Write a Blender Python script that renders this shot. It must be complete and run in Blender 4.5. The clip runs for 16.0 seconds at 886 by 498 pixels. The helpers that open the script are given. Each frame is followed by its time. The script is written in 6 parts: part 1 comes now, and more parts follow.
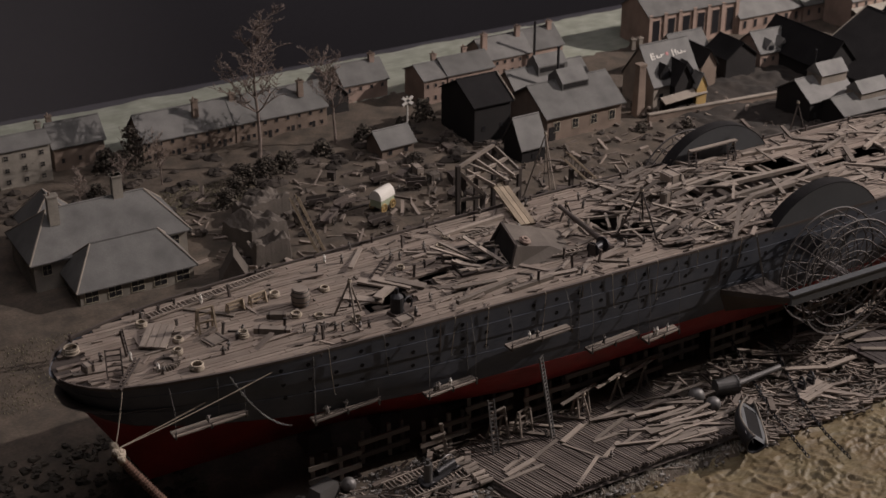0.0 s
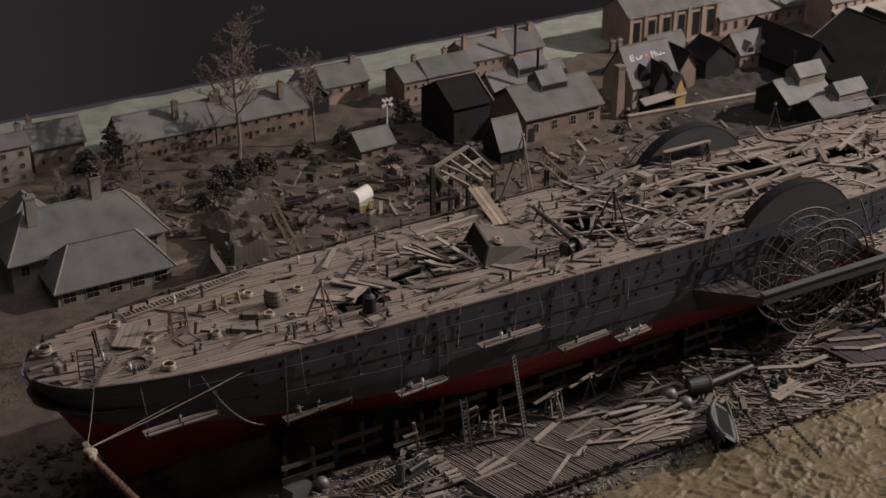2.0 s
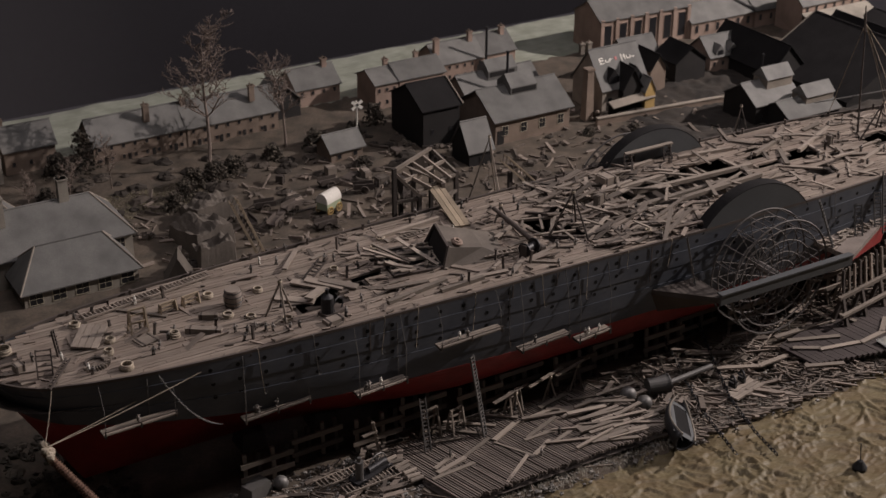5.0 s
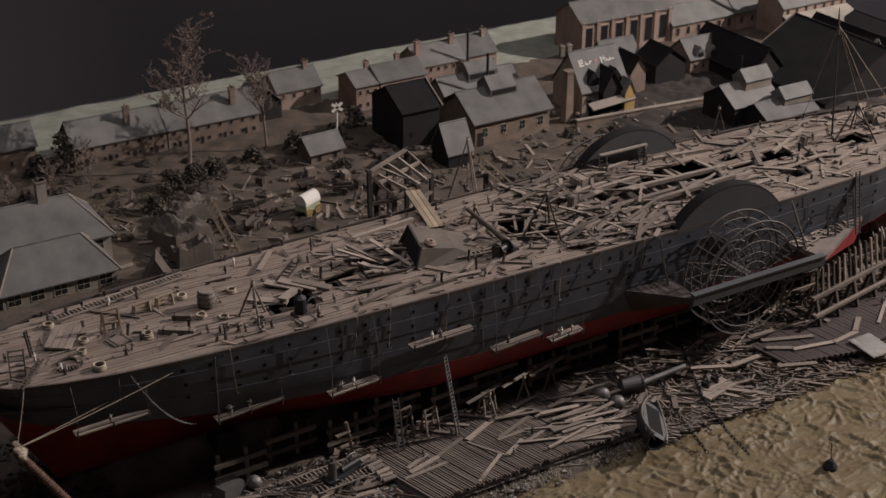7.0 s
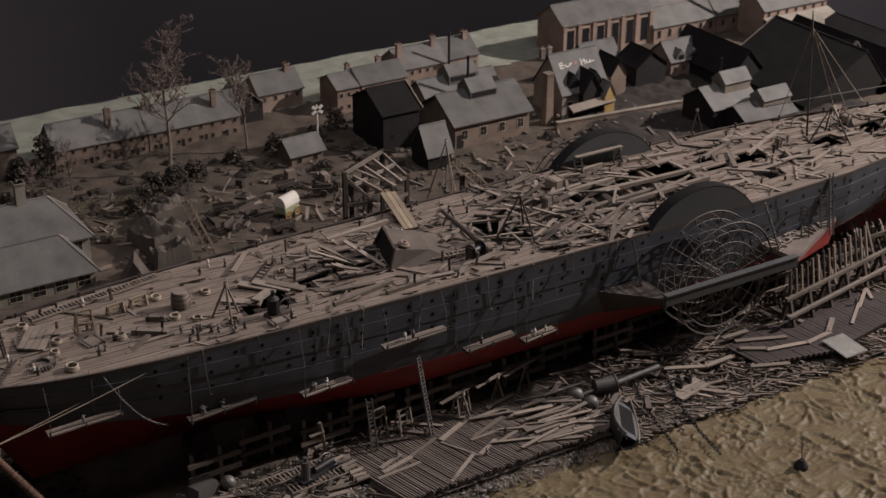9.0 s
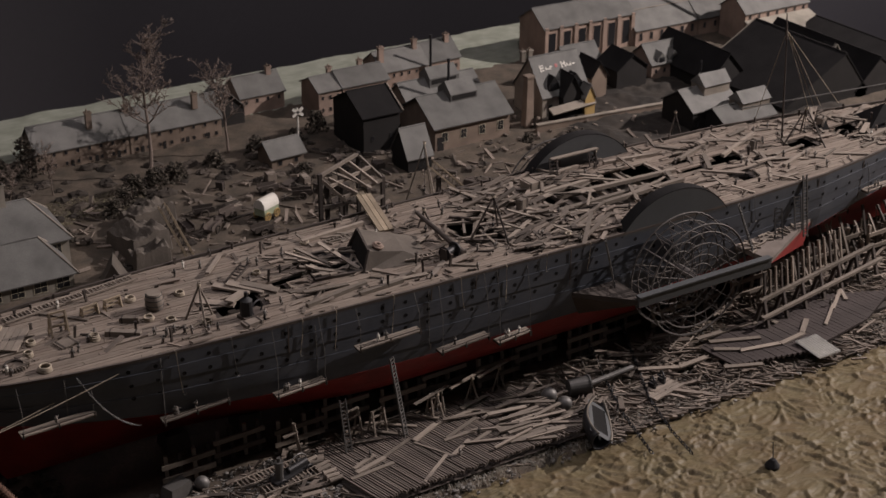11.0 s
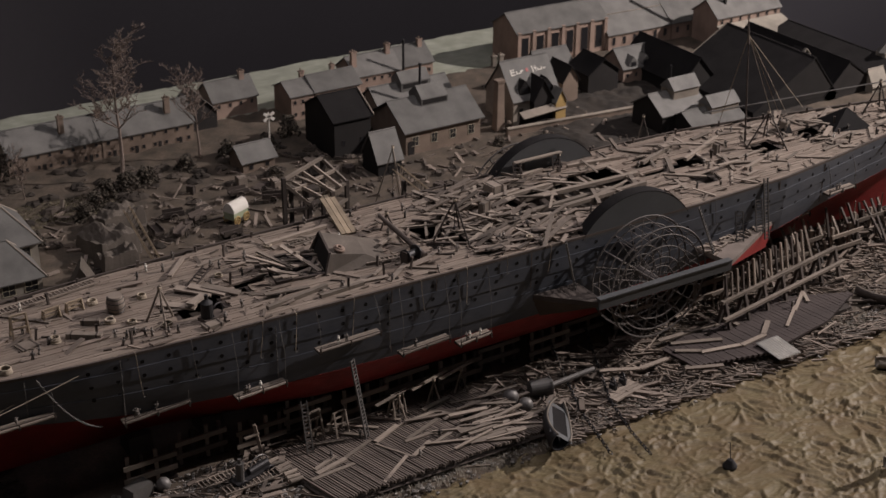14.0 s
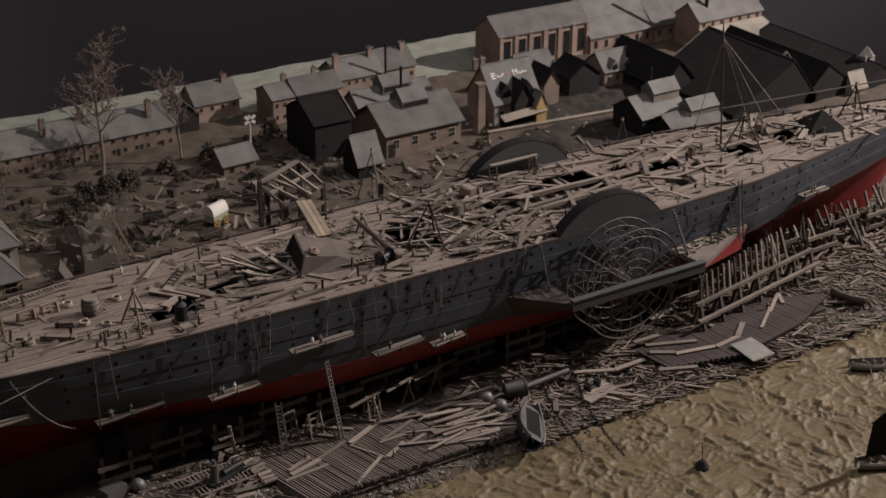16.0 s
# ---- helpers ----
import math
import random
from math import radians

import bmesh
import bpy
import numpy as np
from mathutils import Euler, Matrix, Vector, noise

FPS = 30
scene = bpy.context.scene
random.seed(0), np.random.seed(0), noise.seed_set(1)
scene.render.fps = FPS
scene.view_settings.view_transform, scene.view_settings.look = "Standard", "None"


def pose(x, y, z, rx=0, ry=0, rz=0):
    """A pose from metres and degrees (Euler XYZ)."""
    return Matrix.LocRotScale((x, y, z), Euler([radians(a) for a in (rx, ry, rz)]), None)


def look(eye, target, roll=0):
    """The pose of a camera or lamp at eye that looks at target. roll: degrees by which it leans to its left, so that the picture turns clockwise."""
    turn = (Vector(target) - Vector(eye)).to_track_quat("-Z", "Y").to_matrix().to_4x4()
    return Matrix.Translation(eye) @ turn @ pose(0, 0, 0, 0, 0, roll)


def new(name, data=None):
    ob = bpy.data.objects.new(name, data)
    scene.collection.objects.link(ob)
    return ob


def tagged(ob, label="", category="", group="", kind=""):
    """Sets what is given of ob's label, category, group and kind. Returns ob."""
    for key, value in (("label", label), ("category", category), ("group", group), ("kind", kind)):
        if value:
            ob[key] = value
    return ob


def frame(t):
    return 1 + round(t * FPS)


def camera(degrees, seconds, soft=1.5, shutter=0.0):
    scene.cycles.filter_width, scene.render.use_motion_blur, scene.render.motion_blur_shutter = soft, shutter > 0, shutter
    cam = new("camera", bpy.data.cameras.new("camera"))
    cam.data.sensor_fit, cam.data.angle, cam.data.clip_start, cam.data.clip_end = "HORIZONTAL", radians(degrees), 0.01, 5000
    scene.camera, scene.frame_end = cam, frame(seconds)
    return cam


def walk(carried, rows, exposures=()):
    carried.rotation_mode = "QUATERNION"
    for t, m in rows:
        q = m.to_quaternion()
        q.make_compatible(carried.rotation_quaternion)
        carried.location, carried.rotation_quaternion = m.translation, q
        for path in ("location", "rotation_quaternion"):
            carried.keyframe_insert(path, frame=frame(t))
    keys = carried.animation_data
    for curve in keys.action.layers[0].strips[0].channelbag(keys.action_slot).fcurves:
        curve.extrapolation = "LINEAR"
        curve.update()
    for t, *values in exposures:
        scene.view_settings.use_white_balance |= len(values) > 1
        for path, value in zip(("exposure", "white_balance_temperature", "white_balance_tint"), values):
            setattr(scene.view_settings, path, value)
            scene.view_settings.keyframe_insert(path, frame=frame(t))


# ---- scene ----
cam = camera(33.0, 16.0)
cam.data.dof.use_dof, cam.data.dof.focus_distance, cam.data.dof.aperture_fstop = True, 2.75, 10.0
ROWS = [
    (0, -1.30671, -1.95085, 1.50452, 63.15, -0.057, -30.247),
    (1, -1.29475, -1.96645, 1.50636, 63.193, -0.084, -30.368),
    (2, -1.28276, -1.98215, 1.5083, 63.236, -0.111, -30.488),
    (3, -1.27074, -1.99795, 1.51034, 63.281, -0.137, -30.606),
    (4, -1.2587, -2.01386, 1.51246, 63.327, -0.162, -30.722),
    (5, -1.24663, -2.02986, 1.51469, 63.374, -0.187, -30.836),
    (6, -1.23454, -2.04597, 1.517, 63.422, -0.21, -30.948),
    (7, -1.22242, -2.06218, 1.51941, 63.471, -0.232, -31.059),
    (8, -1.21027, -2.0785, 1.52192, 63.521, -0.254, -31.167),
    (9, -1.1981, -2.09491, 1.52452, 63.573, -0.274, -31.274),
    (10, -1.1859, -2.11143, 1.52721, 63.626, -0.294, -31.379),
    (11, -1.17367, -2.12804, 1.53, 63.679, -0.313, -31.482),
    (12, -1.16142, -2.14476, 1.53288, 63.734, -0.331, -31.584),
    (13, -1.14914, -2.16158, 1.53585, 63.79, -0.348, -31.683),
    (14, -1.13683, -2.17851, 1.53892, 63.847, -0.364, -31.781),
    (15, -1.1245, -2.19553, 1.54209, 63.906, -0.379, -31.877),
    (16, -1.11215, -2.21266, 1.54535, 63.965, -0.393, -31.971),
]
walk(cam, [(t, pose(*r)) for t, *r in ROWS])

# world, lamps and exposure
world = bpy.data.worlds.new("gallery_air")
world.use_nodes = True
world.node_tree.nodes["Background"].inputs[0].default_value = (0.5, 0.46, 0.5, 1)
world.node_tree.nodes["Background"].inputs[1].default_value = 0.037
scene.world = world
scene.view_settings.exposure = 0.0


def spot(eye, target, watts, colour, degrees, radius, blend=0.6):
    data = bpy.data.lights.new("gallery_spot", "SPOT")
    data.energy, data.color, data.spot_size, data.spot_blend, data.shadow_soft_size = watts, colour, radians(degrees), blend, radius
    ob = new("gallery_spot", data)
    ob.matrix_world = look(eye, target)
    return ob


spot((5.2, -0.98, 3.02), (0.5, 0.35, 0.1), 1640, (1.0, 0.9, 0.868), 62, 0.03)


# Area lamps out of view, added only to fill in light.
def fill_lamp(eye, target, w, h, watts):
    data = bpy.data.lights.new("fill_lamp", "AREA")
    data.shape, data.size, data.size_y, data.energy, data.color = "RECTANGLE", w, h, watts, (1.0, 0.93, 0.98)
    ob = new("fill_lamp", data)
    ob.matrix_world = look(eye, target)


fill_lamp((3.2, 3.3, 3.0), (3.2, 4.3, 2.62), 6.0, 0.4, 320)     # unseen fill added to brighten the back wall
fill_lamp((-0.6, -3.6, 3.0), (-0.2, -1.0, 0.4), 3.0, 0.6, 5)    # unseen dim fill added from the visitors' side
fill_lamp((0.2, -0.2, 3.05), (0.2, -0.2, 0), 4.0, 1.6, 38)    # unseen dim fill added overhead to lift the shadows

# materials
K = 0.01          # all sizes below are in centimetres of the model


def mat(name, colour, rough=0.8, metal=0.0, vary=0.25, grain=(6, 6, 6), detail=0.35, bump=0.25, tint=0.0, island=0.0, second=None, spec=0.3, stain=1.0, relief=0.0008):
    """A worn surface: fine grain along the given scales (per cm), broad stains, relief and a shift of tone from piece to piece."""
    m = bpy.data.materials.new(name)
    m.use_nodes = True
    nt = m.node_tree
    n, li = nt.nodes, nt.links
    bsdf = n["Principled BSDF"]
    bsdf.inputs["Roughness"].default_value = rough
    bsdf.inputs["Metallic"].default_value = metal
    bsdf.inputs["Specular IOR Level"].default_value = spec
    tc = n.new("ShaderNodeTexCoord")
    mp = n.new("ShaderNodeMapping")
    mp.inputs["Scale"].default_value = [g * 100 for g in grain]
    li.new(tc.outputs["Object"], mp.inputs[0])
    fine = n.new("ShaderNodeTexNoise")
    fine.inputs["Scale"].default_value = 1.0
    fine.inputs["Detail"].default_value = 4
    li.new(mp.outputs[0], fine.inputs["Vector"])
    broad = n.new("ShaderNodeTexNoise")
    broad.inputs["Scale"].default_value = 18 * stain
    broad.inputs["Detail"].default_value = 5
    li.new(tc.outputs["Object"], broad.inputs["Vector"])
    mix = n.new("ShaderNodeMix")
    mix.data_type = "RGBA"
    dark = [c * (1 - detail) for c in colour]
    light = [min(1, c * (1 + detail)) for c in colour]
    mix.inputs[6].default_value, mix.inputs[7].default_value = (*dark, 1), (*light, 1)
    li.new(fine.outputs[0], mix.inputs[0])
    ramp = n.new("ShaderNodeMapRange")
    ramp.inputs[1].default_value, ramp.inputs[2].default_value = 0.35, 0.68
    li.new(broad.outputs[0], ramp.inputs[0])
    mix2 = n.new("ShaderNodeMix")
    mix2.data_type = "RGBA"
    other = second or [c * (1 - vary * 1.6) for c in colour]
    mix2.inputs[7].default_value = (*other, 1)
    fac = n.new("ShaderNodeMath")
    fac.operation = "MULTIPLY"
    fac.inputs[1].default_value = 0.75
    li.new(ramp.outputs[0], fac.inputs[0])
    li.new(fac.outputs[0], mix2.inputs[0])
    li.new(mix.outputs[2], mix2.inputs[6])
    out = mix2.outputs[2]
    for amount, node, sock in ((tint, "ShaderNodeObjectInfo", "Random"), (island, "ShaderNodeNewGeometry", "Random Per Island")):
        if amount:
            info = n.new(node)
            mr = n.new("ShaderNodeMapRange")
            mr.inputs[3].default_value, mr.inputs[4].default_value = 1 - amount, 1 + amount
            li.new(info.outputs[sock], mr.inputs[0])
            mul = n.new("ShaderNodeVectorMath")
            mul.operation = "SCALE"
            li.new(out, mul.inputs[0])
            li.new(mr.outputs[0], mul.inputs["Scale"])
            out = mul.outputs[0]
    li.new(out, bsdf.inputs["Base Color"])
    if bump:
        b = n.new("ShaderNodeBump")
        b.inputs["Strength"].default_value = bump
        b.inputs["Distance"].default_value = relief
        li.new(fine.outputs[0], b.inputs["Height"])
        li.new(b.outputs[0], bsdf.inputs["Normal"])
    return m


WOOD = mat("weathered_timber", (0.225, 0.185, 0.152), 0.75, grain=(0.7, 7, 7), tint=0.38, detail=0.4, bump=0.4)
WOOD_STUFF = mat("timber_scraps", (0.17, 0.136, 0.112), 0.75, grain=(3, 5, 5), island=0.62, detail=0.4, bump=0.4)
PALE = mat("pale_new_timber", (0.33, 0.26, 0.185), 0.7, grain=(0.7, 7, 7), tint=0.2)
DECK = mat("deck_planks", (0.208, 0.168, 0.136), 0.72, grain=(0.35, 7, 7), island=0.17, detail=0.4, bump=0.45, second=(0.165, 0.125, 0.1), stain=1.6)
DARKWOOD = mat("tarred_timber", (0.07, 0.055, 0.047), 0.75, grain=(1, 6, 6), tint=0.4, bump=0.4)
WHARFWOOD = mat("wharf_boards", (0.05, 0.038, 0.035), 0.7, grain=(6, 0.6, 6), island=0.25, bump=0.4)
HULL = mat("black_hull_paint", (0.048, 0.053, 0.066), 0.48, grain=(0.6, 0.6, 2.5), detail=0.35, bump=0.2, second=(0.075, 0.078, 0.09), spec=0.45, stain=1.4)
RED = mat("red_hull_paint", (0.28, 0.03, 0.027), 0.5, grain=(0.8, 0.8, 3), detail=0.3, bump=0.15, second=(0.16, 0.02, 0.018), spec=0.4)
BOXGREY = mat("grey_paddle_box_paint", (0.072, 0.073, 0.075), 0.6, grain=(1, 4, 4), detail=0.15, bump=0.1, vary=0.12)
WHEELIRON = mat("rusted_wheel_iron", (0.115, 0.1, 0.092), 0.75, 0.0, grain=(5, 5, 5), tint=0.3)
IRON = mat("dull_grey_iron", (0.15, 0.14, 0.132), 0.5, 0.35, grain=(5, 5, 5), tint=0.3)
DARKIRON = mat("dark_iron", (0.035, 0.033, 0.034), 0.5, 0.3, grain=(5, 5, 5), tint=0.3)
ROPE = mat("twisted_rope", (0.36, 0.3, 0.23), 0.9, grain=(9, 9, 9), tint=0.25)
SLATE = mat("slate_roof", (0.134, 0.127, 0.118), 0.7, grain=(3, 3, 3), detail=0.2, bump=0.25, vary=0.3, tint=0.2)
DARKSLATE = mat("tarred_roof_and_shade", (0.016, 0.0145, 0.0145), 0.85, grain=(3, 3, 3), detail=0.4, tint=0.2, spec=0.12)
BRICK = mat("brown_brick", (0.2, 0.15, 0.117), 0.85, grain=(3, 3, 9), detail=0.45, tint=0.15, bump=0.4)
PINKBRICK = mat("pale_red_brick", (0.29, 0.21, 0.168), 0.85, grain=(3, 3, 9), detail=0.35, tint=0.12, bump=0.4)
PLASTER = mat("grey_plaster", (0.27, 0.24, 0.2), 0.85, grain=(2, 2, 2), detail=0.2, vary=0.3)
BLACKWALL = mat("black_weatherboard_and_shade", (0.02, 0.017, 0.016), 0.8, grain=(1, 1, 6), tint=0.3)
STONE = mat("grey_stone", (0.23, 0.195, 0.16), 0.85, grain=(3, 3, 3), tint=0.3)
WINDOW = mat("dark_window", (0.012, 0.012, 0.014), 0.35, bump=0, vary=0.1, spec=0.5)
FRAMEPAINT = mat("cream_window_frame", (0.42, 0.37, 0.28), 0.7, bump=0)
REED = mat("pale_dry_reed", (0.33, 0.3, 0.25), 0.9, bump=0, island=0.4)
# for the earth heaps, and for ground darkened as building shadow
HEAPSHADE = mat("dark_earth_heaps_and_shade", (0.055, 0.044, 0.036), 0.95, grain=(2, 2, 2), island=0.5, bump=0.7)
CANVAS = mat("grey_canvas", (0.105, 0.087, 0.072), 0.9, grain=(2.5, 2.5, 2.5), detail=0.4, bump=0.5, vary=0.3, stain=0.8)
TARP = mat("brown_tarpaulin", (0.13, 0.108, 0.09), 0.9, grain=(2.5, 2.5, 2.5), detail=0.3, bump=0.4, vary=0.25, stain=0.9)
GREENVAN = mat("pale_green_paint", (0.3, 0.33, 0.22), 0.6, bump=0.1)
YELLOW = mat("yellow_ochre_paint", (0.42, 0.28, 0.11), 0.7, bump=0.1)
WHITE = mat("off_white_paint", (0.62, 0.58, 0.52), 0.7, bump=0.1, vary=0.15)
CLAY = mat("painted_figure", (0.16, 0.14, 0.125), 0.8, bump=0, tint=0.6)
EARTH = mat("trodden_earth", (0.1, 0.077, 0.058), 0.95, grain=(1.6, 1.6, 1.6), detail=0.5, bump=0.8, second=(0.04, 0.034, 0.027), stain=1.1)
# near black, with the shade between the works put into the colour
SHADEGROUND = mat("shade_blackened_ground", (0.026, 0.022, 0.019), 0.95, grain=(2.2, 2.2, 2.2), detail=0.5, bump=0.9, second=(0.045, 0.036, 0.029), stain=0.9)
FIELD = mat("painted_pale_field", (0.255, 0.262, 0.215), 0.9, grain=(0.15, 1.2, 1), detail=0.4, bump=0.3, second=(0.17, 0.175, 0.135), stain=1.1)
GRASS = mat("dry_grass", (0.18, 0.158, 0.1), 0.95, grain=(4, 4, 4), detail=0.5, bump=0.8)
SLATWOOD = mat("grey_slats", (0.15, 0.122, 0.105), 0.75, grain=(6, 0.7, 6), tint=0.35)
ZINC = mat("pale_zinc_sheet", (0.6, 0.58, 0.54), 0.5, grain=(3, 3, 3))
RUBBLE = mat("grey_rubble", (0.24, 0.22, 0.2), 0.9, grain=(3, 3, 3), island=0.45, bump=0.5)
RUSTROPE = mat("rusty_bound_rope", (0.15, 0.085, 0.06), 0.9, grain=(8, 8, 8), tint=0.3, bump=0.5)
BARK = mat("grey_brown_bark", (0.2, 0.155, 0.13), 0.9, grain=(5, 5, 2))
LEAF = mat("dry_dark_foliage", (0.07, 0.058, 0.045), 0.9, grain=(3, 3, 3), island=0.5, bump=0)
WALLPAINT = mat("dark_gallery_wall", (0.055, 0.05, 0.053), 0.9, grain=(0.4, 0.4, 0.4), detail=0.08, bump=0.05, vary=0.06, stain=0.1)


def water_material():
    m = mat("ochre_river", (0.14, 0.11, 0.06), 0.55, grain=(0.9, 2.6, 1), detail=0.4, bump=1.0, second=(0.115, 0.077, 0.04), spec=0.24, stain=0.8, relief=0.0016)
    return m


WATER = water_material()


# builders
class Geo:
    """Collects faces in centimetres."""

    def __init__(self):
        self.v, self.f = [], []

    def add(self, verts, faces):
        o = len(self.v)
        self.v += [tuple(p) for p in verts]
        self.f += [tuple(i + o for i in q) for q in faces]
        return self

    def box(self, c, s, m=None, taper=1.0):
        x, y, z = (q / 2 for q in s)
        vs = [Vector((sx * x * (taper if sz > 0 else 1), sy * y * (taper if sz > 0 else 1), sz * z)) for sz in (-1, 1) for sx, sy in ((-1, -1), (1, -1), (1, 1), (-1, 1))]
        vs = [(m @ p if m else p) + Vector(c) for p in vs]
        return self.add(vs, [(3, 2, 1, 0), (4, 5, 6, 7), (0, 1, 5, 4), (1, 2, 6, 5), (2, 3, 7, 6), (3, 0, 4, 7)])

    def beam(self, a, b, w, h):
        """A squared timber from a to b."""
        a, b = Vector(a), Vector(b)
        d = b - a
        q = d.to_track_quat("X", "Z").to_matrix()
        return self.box((a + b) / 2, (d.length, w, h), q)

    def cyl(self, a, b, r, r2=None, n=8, caps=True):
        a, b = Vector(a), Vector(b)
        r2 = r if r2 is None else r2
        q = (b - a).to_track_quat("Z", "Y").to_matrix()
        ring = [(math.cos(2 * math.pi * i / n), math.sin(2 * math.pi * i / n)) for i in range(n)]
        vs = [a + q @ Vector((r * c, r * s, 0)) for c, s in ring] + [b + q @ Vector((r2 * c, r2 * s, 0)) for c, s in ring]
        fs = [(i, (i + 1) % n, n + (i + 1) % n, n + i) for i in range(n)]
        if caps:
            fs += [tuple(range(n - 1, -1, -1)), tuple(range(n, 2 * n))]
        return self.add(vs, fs)

    def tube(self, pts, r, n=5):
        """One bent round bar through the points."""
        pts = [Vector(p) for p in pts]
        vs = []
        for i, p in enumerate(pts):
            d = pts[min(i + 1, len(pts) - 1)] - pts[max(i - 1, 0)]
            q = d.to_track_quat("Z", "Y").to_matrix()
            vs += [p + q @ Vector((r * math.cos(2 * math.pi * j / n), r * math.sin(2 * math.pi * j / n), 0)) for j in range(n)]
        fs = [(i * n + j, i * n + (j + 1) % n, (i + 1) * n + (j + 1) % n, (i + 1) * n + j) for i in range(len(pts) - 1) for j in range(n)]
        m = (len(pts) - 1) * n
        return self.add(vs, fs + [tuple(range(n - 1, -1, -1)), tuple(range(m, m + n))])

    def ring(self, c, R, r, m=None, n=28, k=6, a0=0.0, a1=2 * math.pi):
        """A torus or an arc of one, round local z."""
        full = a1 - a0 > 6.28
        cnt = n if full else n + 1
        vs = []
        for i in range(cnt):
            a = a0 + (a1 - a0) * i / n
            for j in range(k):
                b = 2 * math.pi * j / k
                p = Vector(((R + r * math.cos(b)) * math.cos(a), (R + r * math.cos(b)) * math.sin(a), r * math.sin(b)))
                vs.append((m @ p if m else p) + Vector(c))
        fs = [(i * k + j, ((i + 1) % cnt) * k + j, ((i + 1) % cnt) * k + (j + 1) % k, i * k + (j + 1) % k) for i in range(n) for j in range(k)]
        return self.add(vs, fs)

    def ball(self, c, s, n=8, k=6, rough=0.0, rnd=None):
        vs, fs = [], []
        for i in range(k + 1):
            th = math.pi * i / k
            for j in range(n):
                ph = 2 * math.pi * j / n
                q = 1 + (rnd.uniform(-rough, rough) if rnd else 0)
                vs.append((c[0] + s[0] * q * math.sin(th) * math.cos(ph), c[1] + s[1] * q * math.sin(th) * math.sin(ph), c[2] + s[2] * q * math.cos(th)))
        for i in range(k):
            for j in range(n):
                fs.append((i * n + j, (i + 1) * n + j, (i + 1) * n + (j + 1) % n, i * n + (j + 1) % n))
        return self.add(vs, fs)

    def prism(self, outline, a, b):
        """An outline in (y, z) drawn out along x from a to b."""
        n = len(outline)
        vs = [(a, y, z) for y, z in outline] + [(b, y, z) for y, z in outline]
        return self.add(vs, [(i, (i + 1) % n, n + (i + 1) % n, n + i) for i in range(n)] + [tuple(range(n - 1, -1, -1)), tuple(range(n, 2 * n))])

    def mesh(self, name, material, smooth=False):
        me = bpy.data.meshes.new(name)
        me.from_pydata([(x * K, y * K, z * K) for x, y, z in self.v], [], self.f)
        me.materials.append(material)
        if smooth:
            me.polygons.foreach_set("use_smooth", [True] * len(me.polygons))
        me.update()
        return me


def at(x, y, z, rx=0, ry=0, rz=0):
    """A pose in centimetres and degrees."""
    return pose(x * K, y * K, z * K, rx, ry, rz)


def thing(name, m, label, category, group="", kind=""):
    ob = new(name)
    ob.empty_display_size = 0.01
    ob.matrix_world = m
    return tagged(ob, label, category, group, kind)


def part(name, geo, material, parent, label="", smooth=False, m=None):
    me = geo if isinstance(geo, bpy.types.Mesh) else geo.mesh(name, material, smooth)
    ob = new(name, me)
    ob.parent = parent
    if m is not None:
        ob.matrix_basis = m
    return tagged(ob, label)


def solo(name, geo, material, m, label, category, group="", kind="", smooth=False):
    me = geo if isinstance(geo, bpy.types.Mesh) else geo.mesh(name, material, smooth)
    ob = new(name, me)
    ob.matrix_world = m
    return tagged(ob, label, category, group, kind)


def rot(rx=0, ry=0, rz=0):
    return Euler([radians(a) for a in (rx, ry, rz)]).to_matrix()


rnd = random.Random(7)

# the gallery and the ground of the model
def interp(x, xs, ys):
    return float(np.interp(x, xs, ys))


def ground_z(x, y):
    """Height of the model's ground."""
    base = interp(y, (-34, -31, -24, -14, 30, 45, 180), (-1.2, 0.2, 1.2, 1.6, 1.6, 0.0, -1.0))
    lump = noise.noise((x * 0.16, y * 0.16, 0.3)) * 0.5 + noise.noise((x * 0.5, y * 0.5, 4.3)) * 0.22
    wave = noise.noise((x * 0.05, 2.2, 0)) * 2.2 if y < -24 else 0
    return base + lump + (wave * 0.25 if y < -24 else 0)


def grid(x0, x1, y0, y1, step, height):
    nx, ny = int((x1 - x0) / step) + 1, int((y1 - y0) / step) + 1
    g = Geo()
    xs, ys = np.linspace(x0, x1, nx), np.linspace(y0, y1, ny)
    g.v = [(x, y, height(x, y)) for y in ys for x in xs]
    g.f = [(j * nx + i, j * nx + i + 1, (j + 1) * nx + i + 1, (j + 1) * nx + i) for j in range(ny - 1) for i in range(nx - 1)]
    return g


solo("ground", grid(-150, 243, -40, 184, 1.5, ground_z), EARTH, at(0, 0, 0), "uneven brown trodden earth of the model shipyard", "ground", kind="structure", smooth=True)


